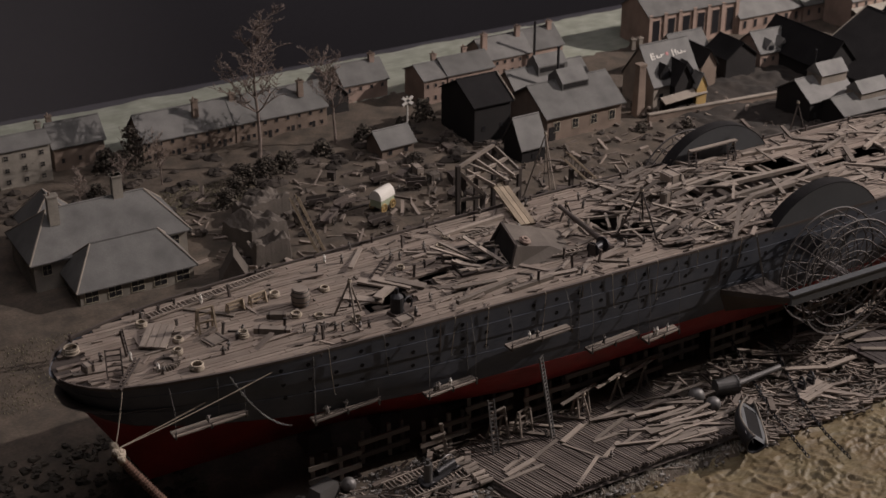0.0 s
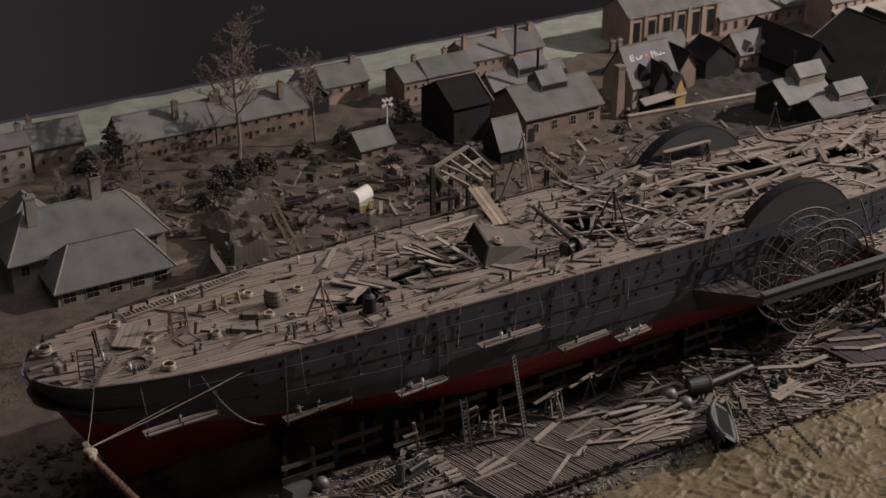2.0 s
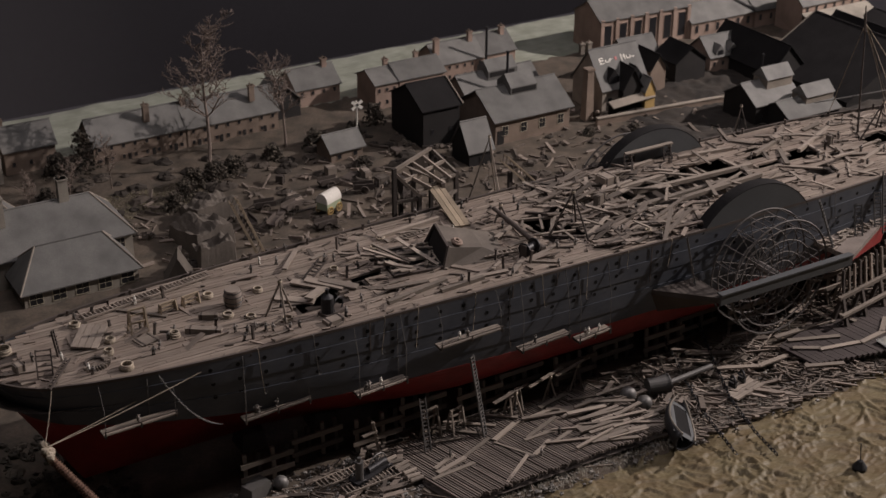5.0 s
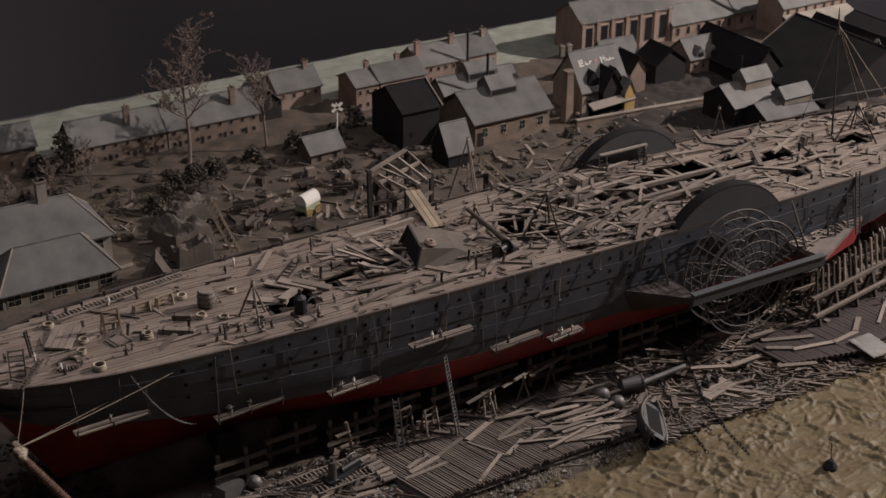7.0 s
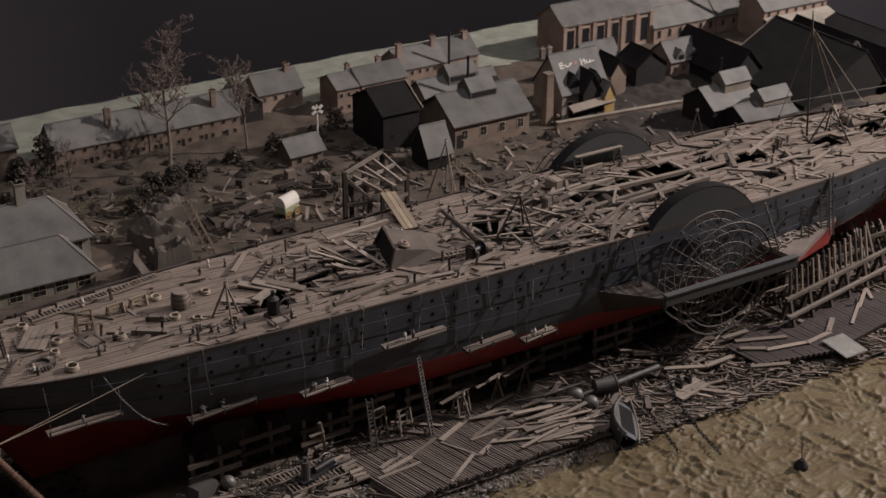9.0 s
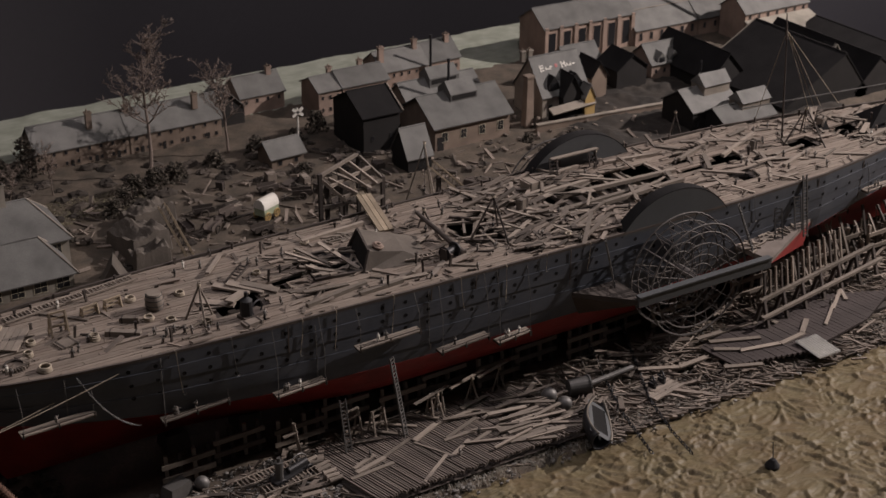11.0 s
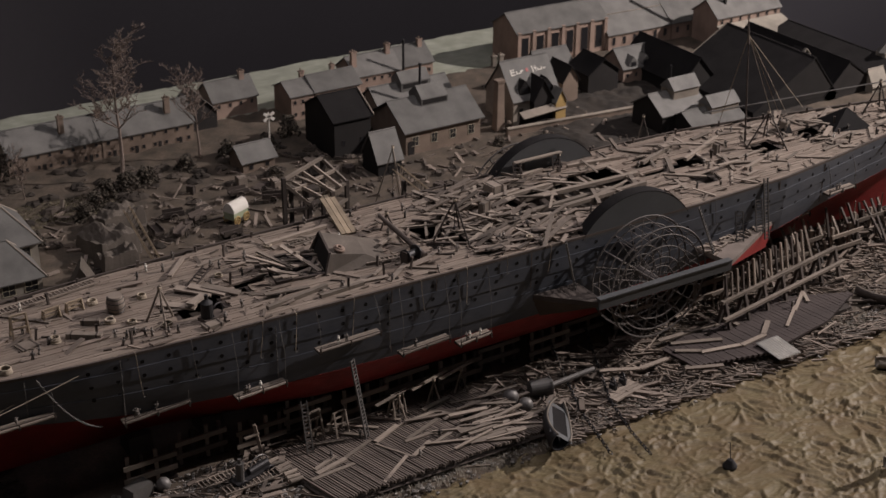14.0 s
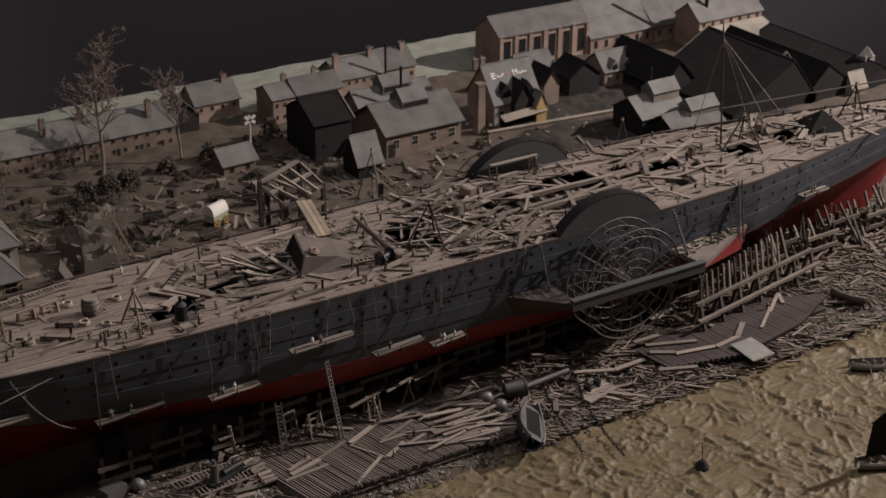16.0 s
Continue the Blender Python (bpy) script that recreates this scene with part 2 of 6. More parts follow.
def river_z(x, y):
    """Modelled ripples: a nearly flat bed with thin curved crests in two sizes and fine brushed streaks."""
    wx, wy = 2.2 * noise.noise((x * 0.1, y * 0.1, 5)), 2.2 * noise.noise((x * 0.1, y * 0.1, 9))
    u, v = x * 0.9 - y * 0.44 + 1.6 * wx, x * 0.44 + y * 0.9 + 1.6 * wy
    d = noise.voronoi((u * 0.21, v * 0.27, 0.5))[0]
    e = noise.voronoi((u * 0.46, v * 0.58, 3.5))[0]
    patch = min(max(0.5 + 1.3 * noise.noise((x * 0.11, y * 0.11, 1)), 0), 1)
    big = max(0, 1 - (d[1] - d[0]) / 0.2) ** 1.5 * min(max(0.55 + 1.6 * noise.noise((x * 0.16, y * 0.16, 6)), 0), 1)
    small = max(0, 1 - (e[1] - e[0]) / 0.26) ** 1.4 * patch
    streak = noise.noise((u * 0.3, v * 1.3, 3))
    return -0.8 + 0.6 * big + 0.45 * small + 0.24 * streak + 0.1 * noise.noise((u * 0.9, v * 2.6, 8)) + 0.35 * d[0] ** 2 + 0.3 * noise.noise((x * 0.07, y * 0.07, 2))


solo("water", grid(-150, 243, -100, -28, 0.34, river_z), WATER, at(0, 0, 0), "rippled ochre brown modelled river surface with a dull gloss", "water", kind="structure", smooth=True)


def shaded_yard_z(x, y):
    """Lumpy ground between the works, coloured black for the shade there."""
    edge = min((x - 112) / 6, (196 - x) / 6, (y - 64) / 5, (128 - y) / 5, 1)
    return ground_z(x, y) - 0.8 + max(edge, 0) * (1.3 + 1.6 * max(0, noise.noise((x * 0.13, y * 0.13, 8.8))) + 0.5 * noise.noise((x * 0.45, y * 0.45, 2)))


solo("cinder_yard", grid(110, 198, 62, 130, 0.8, shaded_yard_z), SHADEGROUND, at(0, 0, 0), "lumpy ground coloured black for the shade between the works", "ground", kind="structure", smooth=True)
solo("field_strip", grid(-150, 243, 150, 184, 2.5, lambda x, y: ground_z(x, y) + interp(y, (150, 154, 184), (-0.6, 0.3, 0.5))), FIELD, at(0, 0, 0), "pale green painted field along the model's back edge", "field", kind="structure", smooth=True)
solo("display_table", Geo().box((46.5, 36, -7), (393, 296, 9)).box((45.5, 34, -50), (340, 240, 77)), WALLPAINT, at(0, 0, 0), "dark display table under the model", "table", kind="structure")
for nm, c, s in (("wall_back", (30, 420, 110), (1200, 12, 400)), ("wall_front", (30, -520, 110), (1200, 12, 400)), ("wall_left", (-570, -50, 110), (12, 952, 400)),
                 ("wall_right", (630, -50, 110), (12, 952, 400)), ("floor", (30, -50, -95), (1200, 952, 10)), ("ceiling", (30, -50, 315), (1200, 952, 10))):
    solo(nm, Geo().box(c, s), WALLPAINT, at(0, 0, 0), "plain dark grey painted gallery " + nm.split("_")[0], nm.split("_")[0], kind="structure")


# Dark ground patch that paints in the long shadows of the big buildings.
def shade_patch_z(x, y):
    edge = min(x - 112, 192 - x, y - 44, 121 - y) / 6 + 1.4 * noise.noise((x * 0.12, y * 0.12, 8))
    return ground_z(x, y) + (0.14 if edge > 0.4 else -0.5)


solo("coal_yard", grid(112, 192, 44, 121, 1.5, shade_patch_z), HEAPSHADE, at(0, 0, 0), "earth darkened for the big sheds' shadow between the works", "ground", kind="structure", smooth=True)

# the steamship
DECK_Z, KEEL_Z, MID_Y = 29.5, 5.0, 4.6
BX = (-84, -83, -82, -80, -77.5, -70, -62, -50, -28, 0, 42, 75, 100, 115, 130, 145, 158, 166, 170)
BH = (0.2, 3.3, 5.0, 7.2, 9.2, 11.6, 13.2, 14.6, 15.8, 16.6, 17.2, 17.2, 16.0, 13.7, 10.8, 8.2, 5.6, 3.2, 0.3)


def half(x):
    return interp(x, BX, BH)


def red_line(x):
    """k of the edge between black and red paint."""
    z = interp(x, (-84, -70, -45, -20, 10, 60, 95, 115, 140, 170), (22.5, 20.6, 17.6, 16.2, 15.2, 15.2, 17.0, 19.0, 19.8, 22))
    return (DECK_Z - z) / (DECK_Z - KEEL_Z)


def hull_point(x, k, side, out=0.0):
    """A point of the hull at deck station x; k runs from the deck, 0, to the keel, 1."""
    e = max(0.0, 1 - (x + 84) / 58) if x < -26 else 0.0
    s = max(0.0, (x - 82) / 88)
    p = 5.0 - 3.7 * max(e, s) ** 0.5
    h = (half(x) + out) * max(1 - k ** p, 0) ** 0.55
    r = red_line(x)
    if k > r:
        fine = min(max((x - 78) / 28, 0), 0.88) if x > 0 else min(max((-6 - x) / 46, 0), 0.85)
        h *= 1 - fine * ((k - r) / (1 - r)) ** 0.55
    return (x + e * e * 14 * k - s * s * 18 * k, MID_Y + side * h, DECK_Z + (KEEL_Z - DECK_Z) * k)


STATIONS = sorted(set([-84 + i * 0.8 for i in range(20)] + [-68 + i * 4 for i in range(57)] + [158 + i for i in range(13)]))
ship = thing("steamship", at(MID_Y * 0 + 40, MID_Y, KEEL_Z), "long black and red model paddle steamer on a building slip", "ship")
SHIP_AT = at(40, MID_Y, KEEL_Z).inverted()


def ship_part(name, geo, material, label="", smooth=False, parent=None):
    return part(name, geo, material, parent or ship, label, smooth, SHIP_AT if parent is None else None)


def strake(f0, f1, out, material, name, label, side, red=False):
    g = Geo()
    fs = np.linspace(f0, f1, 6 if red else 4)
    rows = [(fs[0], -0.05), (fs[0], out)] + [(q, out) for q in fs[1:]] + [(fs[-1], -0.05)]
    m = len(rows)
    for x in STATIONS:
        r = red_line(x)
        g.v += [hull_point(x, r + q * (1 - r) if red else q * r, side, o) for q, o in rows]
    for i in range(len(STATIONS) - 1):
        for j in range(m - 1):
            a = i * m + j
            g.f.append((a, a + 1, a + m + 1, a + m) if side < 0 else (a, a + m, a + m + 1, a + 1))
    ship_part(name, g, material, label)


for side in (-1, 1):
    for i in range(5):
        strake(i / 5, (i + 1) / 5, 0.08 + 0.12 * (i % 2), HULL, "strake", "black painted hull plating strake", side)
    strake(0, 0.45, 0.12, RED, "bottom_strake", "red painted hull bottom strake", side, True)
    strake(0.45, 1.0, 0.02, RED, "bottom_strake", "red painted hull bottom strake", side, True)

# openings in the deck: x0, x1, y0, y1
HOLES = [(19.5, 27, -2.5, 9.5), (42, 71, -1.5, 13), (86.6, 91.2, 3.6, 7.0), (93.2, 96.4, 0.8, 3.2), (104.5, 111, 1.2, 7), (-32, -24, -3.5, 3), (120, 126, 3, 8)]


GAPS = random.Random(21)
for x0, x1, count in ((27, 41, 7), (72, 103, 9), (112, 158, 9), (-22, -12, 2)):
    for _ in range(count):
        gx = GAPS.uniform(x0, x1)
        gy = MID_Y + GAPS.uniform(-0.7, 0.8) * (half(gx) - 2.5)
        HOLES.append((gx, gx + GAPS.uniform(2.5, 6), gy, gy + GAPS.choice((0.85, 1.7, 1.7, 2.6))))


def in_hole(x, y):
    return any(a < x < b and c < y < d for a, b, c, d in HOLES)


def deck_boards():
    g = Geo()
    w = 0.85
    y = MID_Y - 18
    while y < MID_Y + 18:
        x = -84 + rnd.uniform(0, 8)
        while x < 169:
            ln = rnd.choice((6, 9, 12, 16, 20))
            a, b = x, x + ln
            x = b + 0.08
            steps = max(1, int(ln / 2))
            run = []
            for i in range(steps + 1):
                q = a + (b - a) * i / steps
                ok = abs(y + w / 2 - MID_Y) < half(q) - 0.35 and not in_hole(q, y + w / 2)
                if ok:
                    run.append(q)
                if (not ok or i == steps) and len(run) > 1:
                    g.box(((run[0] + run[-1]) / 2, y + w / 2, DECK_Z - 0.2 + rnd.uniform(-0.04, 0.05)), (run[-1] - run[0], w - 0.07, 0.4))
                    run = []
                elif not ok:
                    run = []
        y += w
    return g


tagged(ship_part("deck_planking", deck_boards(), DECK, "brown weathered deck boards with open joints"), kind="stuff")


def deck_sheet(z, inset, top):
    """A closed plate across the hull."""
    g = Geo()
    xs = STATIONS[1:-1]
    for x in xs:
        h = max(half(x) - inset, 0.05)
        g.v += [(x, MID_Y - h, z), (x, MID_Y + h, z)]
    g.f = [(2 * i, 2 * i + 2, 2 * i + 3, 2 * i + 1) for i in range(len(xs) - 1)]
    return g


# dark plate added under the deck so gaps and hatches look shaded
ship_part("lower_deck", deck_sheet(DECK_Z - 4.5, 0.4, 0), DARKWOOD, "dark plate below the deck for the shade in the open hatches")


def under_deck():
    """The plate beneath the boards, with the hatches cut out of it."""
    g = Geo()
    ys = sorted(set([-40.0, 60.0] + [v for h in HOLES for v in h[2:]]))
    xs = sorted(set([x for x in STATIONS[1:-1]] + [v for h in HOLES for v in h[:2]]))
    for a, b in zip(xs, xs[1:]):
        for c, d in zip(ys, ys[1:]):
            if in_hole((a + b) / 2, (c + d) / 2):
                continue
            q = []
            for x, y in ((a, c), (b, c), (b, d), (a, d)):
                h = half(x) - 0.3
                q.append((x, min(max(y, MID_Y - h), MID_Y + h), DECK_Z - 0.42))
            if abs(q[0][1] - q[3][1]) + abs(q[1][1] - q[2][1]) > 0.01:
                g.add(q, [(0, 1, 2, 3)])
    return g


ship_part("deck_underlay", under_deck(), DARKWOOD)


def rail(side):
    g = Geo()
    xs = STATIONS[1:-1]
    for x in xs:
        h = half(x)
        g.v += [(x, MID_Y + side * (h - o), z) for o, z in ((0.3, DECK_Z - 0.1), (-0.12, DECK_Z - 0.1), (-0.12, DECK_Z + 0.4), (0.3, DECK_Z + 0.4))]
    g.f = [(4 * i + j, 4 * i + (j + 1) % 4, 4 * i + 4 + (j + 1) % 4, 4 * i + 4 + j) for i in range(len(xs) - 1) for j in range(4)]
    return g


for side in (-1, 1):
    ship_part("gunwale", rail(side), DARKWOOD, "dark timber edge of the deck")

# deck beams across the open hatches
a, b, c, d = HOLES[1]
x = a + 1.5
while x < b - 1:
    ship_part("deck_beam", Geo().beam((x, c - 0.5, DECK_Z - rnd.uniform(0.6, 1.3)), (x + rnd.uniform(-2.2, 1.2), d + 0.5, DECK_Z - rnd.uniform(0.6, 1.2)), rnd.uniform(0.5, 0.95), 0.8), rnd.choice((WOOD, WOOD, DARKWOOD)))
    x += rnd.uniform(2.2, 4.6)
for y0, y1, xa, xb, lift in ((c + 3.6, c + 4.6, a - 2, b - 6, 0.1), (c + 8.6, c + 7.4, a + 3, b + 3, 0.5), (c + 11.8, c + 12.6, a - 1, a + 17, 0.3), (c + 1.2, c + 2.4, a + 9, b + 1, 0.7)):
    ship_part("deck_beam", Geo().beam((xa, y0, DECK_Z + lift), (xb, y1, DECK_Z + lift), 0.95, 0.75), WOOD)

# portholes on the sides
PORT = Geo()
PORT.cyl((0, 0.1, 0), (0, 0, 0), 0.36, n=12)
PORT.ring((0, 0, 0), 0.37, 0.02, rot(90), n=12, k=4)
PORT_MESH = PORT.mesh("porthole", DARKSLATE)
for z in (27.9, 25.3, 22.7):
    x = -52
    while x < 140:
        if not (z < 24 and 44 < x < 74):
            k = (z - DECK_Z) / (KEEL_Z - DECK_Z)
            p = hull_point(x, k, -1, 0.09 + 0.12 * (int(5 * k / red_line(x)) % 2))
            slope = math.degrees(math.atan2(half(x + 1) - half(x - 1), 2))
            part("porthole", PORT_MESH, None, ship, "", m=SHIP_AT @ at(p[0], p[1], p[2], 0, 0, -slope))
        x += 4.6

# the paddle boxes, paddle wheels and their platforms
def paddle_box(side):
    y0 = MID_Y + side * 17.3
    R, cx, cz = 15.7, 59.0 if side < 0 else 59.4, 20.3
    pts = []
    a0 = math.asin((28.9 - cz) / R)
    for i in range(33):
        a = a0 + (math.pi - 2 * a0) * i / 32
        pts.append((cx + R * math.cos(a), cz + R * math.sin(a)))
    n = len(pts)
    g = Geo()
    y1 = y0 - side * 2.6
    g.v = [(x, y0, z) for x, z in pts] + [(x, y1, z) for x, z in pts]
    g.f = [tuple(range(n)), tuple(range(2 * n - 1, n - 1, -1))] + [(i, i + 1, n + i + 1, n + i) for i in range(n - 1)] + [(n - 1, 0, n, 2 * n - 1)]
    box = ship_part("paddle_box", g, BOXGREY, "plain dark grey rounded paddle box")
    rim = Geo()
    for (xa, za), (xb, zb) in zip(pts, pts[1:]):
        rim.beam((xa, (y0 + y1) / 2, za), (xb, (y0 + y1) / 2, zb), 2.64, 0.12)
    part("rim", rim, DARKSLATE, box, "dark rim round the paddle box")


def paddle_wheel(side):
    cx, cz, R = 59.2, 19.8, 11.7
    ya, yb = MID_Y + side * 19.0, MID_Y + side * 25.0
    hub = ship_part("paddle_wheel", Geo().cyl((cx, MID_Y + side * 17, cz), (cx, yb + side * 0.6, cz), 0.9, n=12), WHEELIRON, "open grey iron paddle wheel with thin rings and spokes")
    m = rot(90)
    for y in (ya, yb):
        for r, t in ((R, 0.2), (R * 0.86, 0.15), (R * 0.66, 0.13), (R * 0.46, 0.13), (R * 0.3, 0.13)):
            part("ring", Geo().ring((cx, y, cz), r, t, m, n=44, k=5), WHEELIRON, hub)
        for i in range(20):
            a = 2 * math.pi * i / 20
            part("spoke", Geo().cyl((cx + 1.2 * math.cos(a), y, cz + 1.2 * math.sin(a)), (cx + R * math.cos(a), y, cz + R * math.sin(a)), 0.09, n=5), WHEELIRON, hub)
    for i in range(20):
        a = 2 * math.pi * i / 20
        for r in (R, R * 0.84):
            part("crossbar", Geo().cyl((cx + r * math.cos(a), ya, cz + r * math.sin(a)), (cx + r * math.cos(a), yb, cz + r * math.sin(a)), 0.09, n=5), WHEELIRON, hub)


def sponson(side):
    y0, y1 = MID_Y + side * 16.5, MID_Y + side * 26.2
    base = ship_part("sponson", Geo().box((60, y1, 19.7), (33, 0.8, 2.0)).box((60, y1 - side * 0.1, 20.85), (33, 1.4, 0.3)), BOXGREY, "grey beam carrying the outer end of the wheel")
    part("platform", Geo().add([(34, y0, 20.2), (45, y0, 20.2), (45, y1, 20.2), (43.5, y1, 20.2), (34, y0, 19.2), (45, y0, 19.2), (45, y1, 19.2), (43.5, y1, 19.2)],
                               [(0, 1, 2, 3), (7, 6, 5, 4), (0, 3, 7, 4), (1, 2, 6, 5), (2, 3, 7, 6)]), DARKWOOD, base, "timber platform at the end of the wheel beam")
    part("platform", Geo().add([(75, y0, 20.2), (98, y0 - side * 1, 20.2), (76.5, y1, 20.2), (75, y0, 19.2), (98, y0 - side * 1, 19.2), (76.5, y1, 19.2)], [(0, 1, 2), (5, 4, 3), (1, 2, 5, 4), (0, 2, 5, 3)]), SLATWOOD, base, "grey boarded platform behind the wheel")
    for k in range(24):
        u, v = rnd.random(), rnd.random() * 0.8
        px, py = 75.5 + 21 * u * (1 - v * 0.9), y0 + (y1 - y0) * v * (1 - u * 0.6) * 0.85
        part("offcut", Geo().box((px, py, 20.45), (rnd.uniform(1.2, 4), rnd.uniform(0.25, 0.6), 0.3), rot(0, rnd.uniform(-6, 6), rnd.uniform(0, 180))), WOOD, base)
    part("underside", Geo().add([(76.5, y1, 19.2), (98, y0 - side * 1, 19.2), (98, y0 - side * 2.5, 13), (80, y0, 14)], [(0, 1, 2, 3)]), RED, base, "red plated underside of the wheel platform")
    part("underside", Geo().add([(43.5, y1, 19.2), (34, y0, 19.2), (36, y0 - side * 1.5, 14), (44, y0, 14)], [(0, 1, 2, 3)]), DARKWOOD, base)


for side in (-1, 1):
    paddle_box(side)
    paddle_wheel(side)
    sponson(side)

# buildings
PANE = {}


def window_mesh(w, h, material):
    key = (w, h, material.name)
    if key not in PANE:
        f = Geo()
        t = 0.13
        for c, s in (((0, 0, h / 2), (w, 0.12, t)), ((0, 0, -h / 2), (w + 0.2, 0.2, t)), ((-w / 2, 0, 0), (t, 0.12, h)), ((w / 2, 0, 0), (t, 0.12, h))) + ((((0, 0, 0), (0.07, 0.12, h)), ((0, 0, 0), (w, 0.12, 0.07))) if material in (FRAMEPAINT, PLASTER) else ()):
            f.box(c, s)
        PANE[key] = (Geo().box((0, 0.02, 0), (w, 0.1, h)).mesh("pane", WINDOW), f.mesh("window_frame", material))
    return PANE[key]


def dormer(parent, x, y, z, w, h, d, roof=None):
    """A pointed roof window."""
    g = Geo().add([(x - w / 2, y, z), (x + w / 2, y, z), (x + w / 2, y, z + h * 0.45), (x, y, z + h), (x - w / 2, y, z + h * 0.45), (x - w / 2, y + d, z), (x + w / 2, y + d, z), (x + w / 2, y + d, z + h * 0.45), (x, y + d, z + h), (x - w / 2, y + d, z + h * 0.45)],
                  [(0, 1, 2, 3, 4), (0, 4, 9, 5), (1, 6, 7, 2), (4, 3, 8, 9), (3, 2, 7, 8)])
    q = part("dormer", g, roof or SLATE, parent, "pointed slate roofed dormer")
    part("dormer_window", Geo().box((x, y - 0.04, z + h * 0.34), (w * 0.55, 0.1, h * 0.5)), WINDOW, q)


def openings(parent, face, n, rows, length, w, h, inset, material, doors=()):
    """Windows in rows along a wall; face turns wall coordinates (along, up) into a pose."""
    pane, frm = window_mesh(w, h, material)
    for z in rows:
        for i in range(n):
            u = inset + (length - 2 * inset) * (i / (n - 1) if n > 1 else 0.5)
            p = part("window", pane, None, parent, m=face(u, z))
            part("window_frame", frm, None, p)
    for u, dw, dh in doors:
        part("door", Geo().box((0, 0, dh / 2), (dw, 0.14, dh)), BLACKWALL, parent, "dark plank door", m=face(u, 0))


def house(name, x, y, rz, ln, dp, eave, ridge, wall, roof, label, n=4, rows=(3,), w=0.9, h=1.3, frame_mat=None, hip=0.0, over=0.5, doors=(), chimneys=(), ends=0, z=-1.2, group="", category="house"):
    """A gabled or hipped building whose front runs along local x at local y 0."""
    t = thing(name, at(x, y, z, 0, 0, rz), label, category, group)
    g = Geo()
    if hip:
        g.box((ln / 2, dp / 2, eave / 2), (ln, dp, eave))
    else:
        g.prism([(0, 0), (dp, 0), (dp, eave), (dp / 2, ridge - 0.15), (0, eave)], 0, ln)
    part("wall", g, wall, t)
    o, k, th = over, (ridge - eave) / (dp / 2), 0.28
    for front in (True, False):
        r = Geo()
        ys, yr, ze = (-o, dp / 2, eave - o * k) if front else (dp + o, dp / 2, eave - o * k)
        a = [(-o, ys, ze), (ln + o, ys, ze), (ln + o - hip, yr, ridge), (-o + hip, yr, ridge)]
        r.add(a + [(px, py, pz - th) for px, py, pz in a], [(0, 1, 2, 3), (7, 6, 5, 4), (0, 4, 5, 1), (1, 5, 6, 2), (2, 6, 7, 3), (3, 7, 4, 0)])
        part("roof_slope", r, roof, t)
    if hip:
        for xe, xi in ((-o, -o + hip), (ln + o, ln + o - hip)):
            ze = eave - o * k
            a = [(xe, -o, ze), (xe, dp + o, ze), (xi, dp / 2, ridge)]
            part("roof_slope", Geo().add(a + [(px, py, pz - th) for px, py, pz in a], [(0, 1, 2), (5, 4, 3), (0, 3, 4, 1), (1, 4, 5, 2), (2, 5, 3, 0)]), roof, t)
            for ye in (-o, dp + o):
                part("hip_tile", Geo().cyl((xe, ye, ze), (xi, dp / 2, ridge), 0.22, n=6), STONE, t)
    part("ridge", Geo().cyl((-o + hip, dp / 2, ridge), (ln + o - hip, dp / 2, ridge), 0.22, n=6), roof, t)
    fm = frame_mat or FRAMEPAINT
    openings(t, lambda u, zz: at(u, -0.04, zz), n, rows, ln, w, h, ln / (2 * n), fm, doors)
    if ends:
        openings(t, lambda u, zz: at(-0.04, u, zz, 0, 0, -90), ends, rows, dp, w, h, dp / (2 * ends), fm)
    for cx, cy, cw, ct in chimneys:
        c = part("chimney", Geo().box((cx, cy, (ridge - 2.5 + ct) / 2), (cw, cw * 0.8, ct - ridge + 2.5)).box((cx, cy, ct - 0.2), (cw + 0.35, cw * 0.8 + 0.35, 0.4)), wall, t)
        part("chimney_pot", Geo().cyl((cx - cw * 0.2, cy, ct), (cx - cw * 0.2, cy, ct + 0.8), 0.22, 0.17), BRICK, c)
    return t


# the large house with two hipped wings
house("villa", -65, 87, 0, 34, 17, 8.6, 15.5, PLASTER, SLATE, "pale plastered house with a hipped grey slate roof", n=6, rows=(5.8,), w=2.0, h=2.4, hip=7, over=0.9, chimneys=((7, 6, 2.2, 19.8), (22, 8.5, 2.2, 20.2)), ends=3)
house("villa_wing", -58.8, 76.6, 0, 25, 13, 5.4, 11.6, PLASTER, SLATE, "low plastered front wing with a hipped grey slate roof", n=5, rows=(2.7,), w=2.9, h=2.6, hip=6, over=0.9, ends=2)
house("villa_wing", -62, 104, 90, 10, 11, 8, 14, PLASTER, SLATE, "rear wing of the plastered house with hipped slate roof", n=2, rows=(5,), hip=4, over=0.7).matrix_world = at(-50, 103, -1.2, 0, 0, 90)

# terraces along the road
NOFRAME = BRICK
for x, y, ln, ch in ((-21, 142.4, 25.2, ((15.4, 2.6, 1.5, 13.6),)), (4.3, 142.2, 26, ((19.6, 2.6, 1.5, 13.4), (1, 5, 1.3, 12.6)))):
    house("terrace", x, y, 0, ln, 11, 6.3, 11.4, BRICK, SLATE, "long row of brown brick terraced houses with slate roof", n=8, rows=(1.7, 4.7), w=0.95, h=1.15, frame_mat=BRICK, chimneys=ch, doors=((3.2, 0.9, 2.3), (9.4, 0.9, 2.3), (16, 0.9, 2.3), (22, 0.9, 2.3)), group="terraces by the road")
house("cottage", 41, 153, 0, 13.5, 11, 6.1, 10.2, PINKBRICK, SLATE, "pale brick cottage with a slate roof", n=4, rows=(4.2,), w=1, h=1.3, frame_mat=PINKBRICK, chimneys=((11, 5, 1.5, 12),), group="houses by the road")
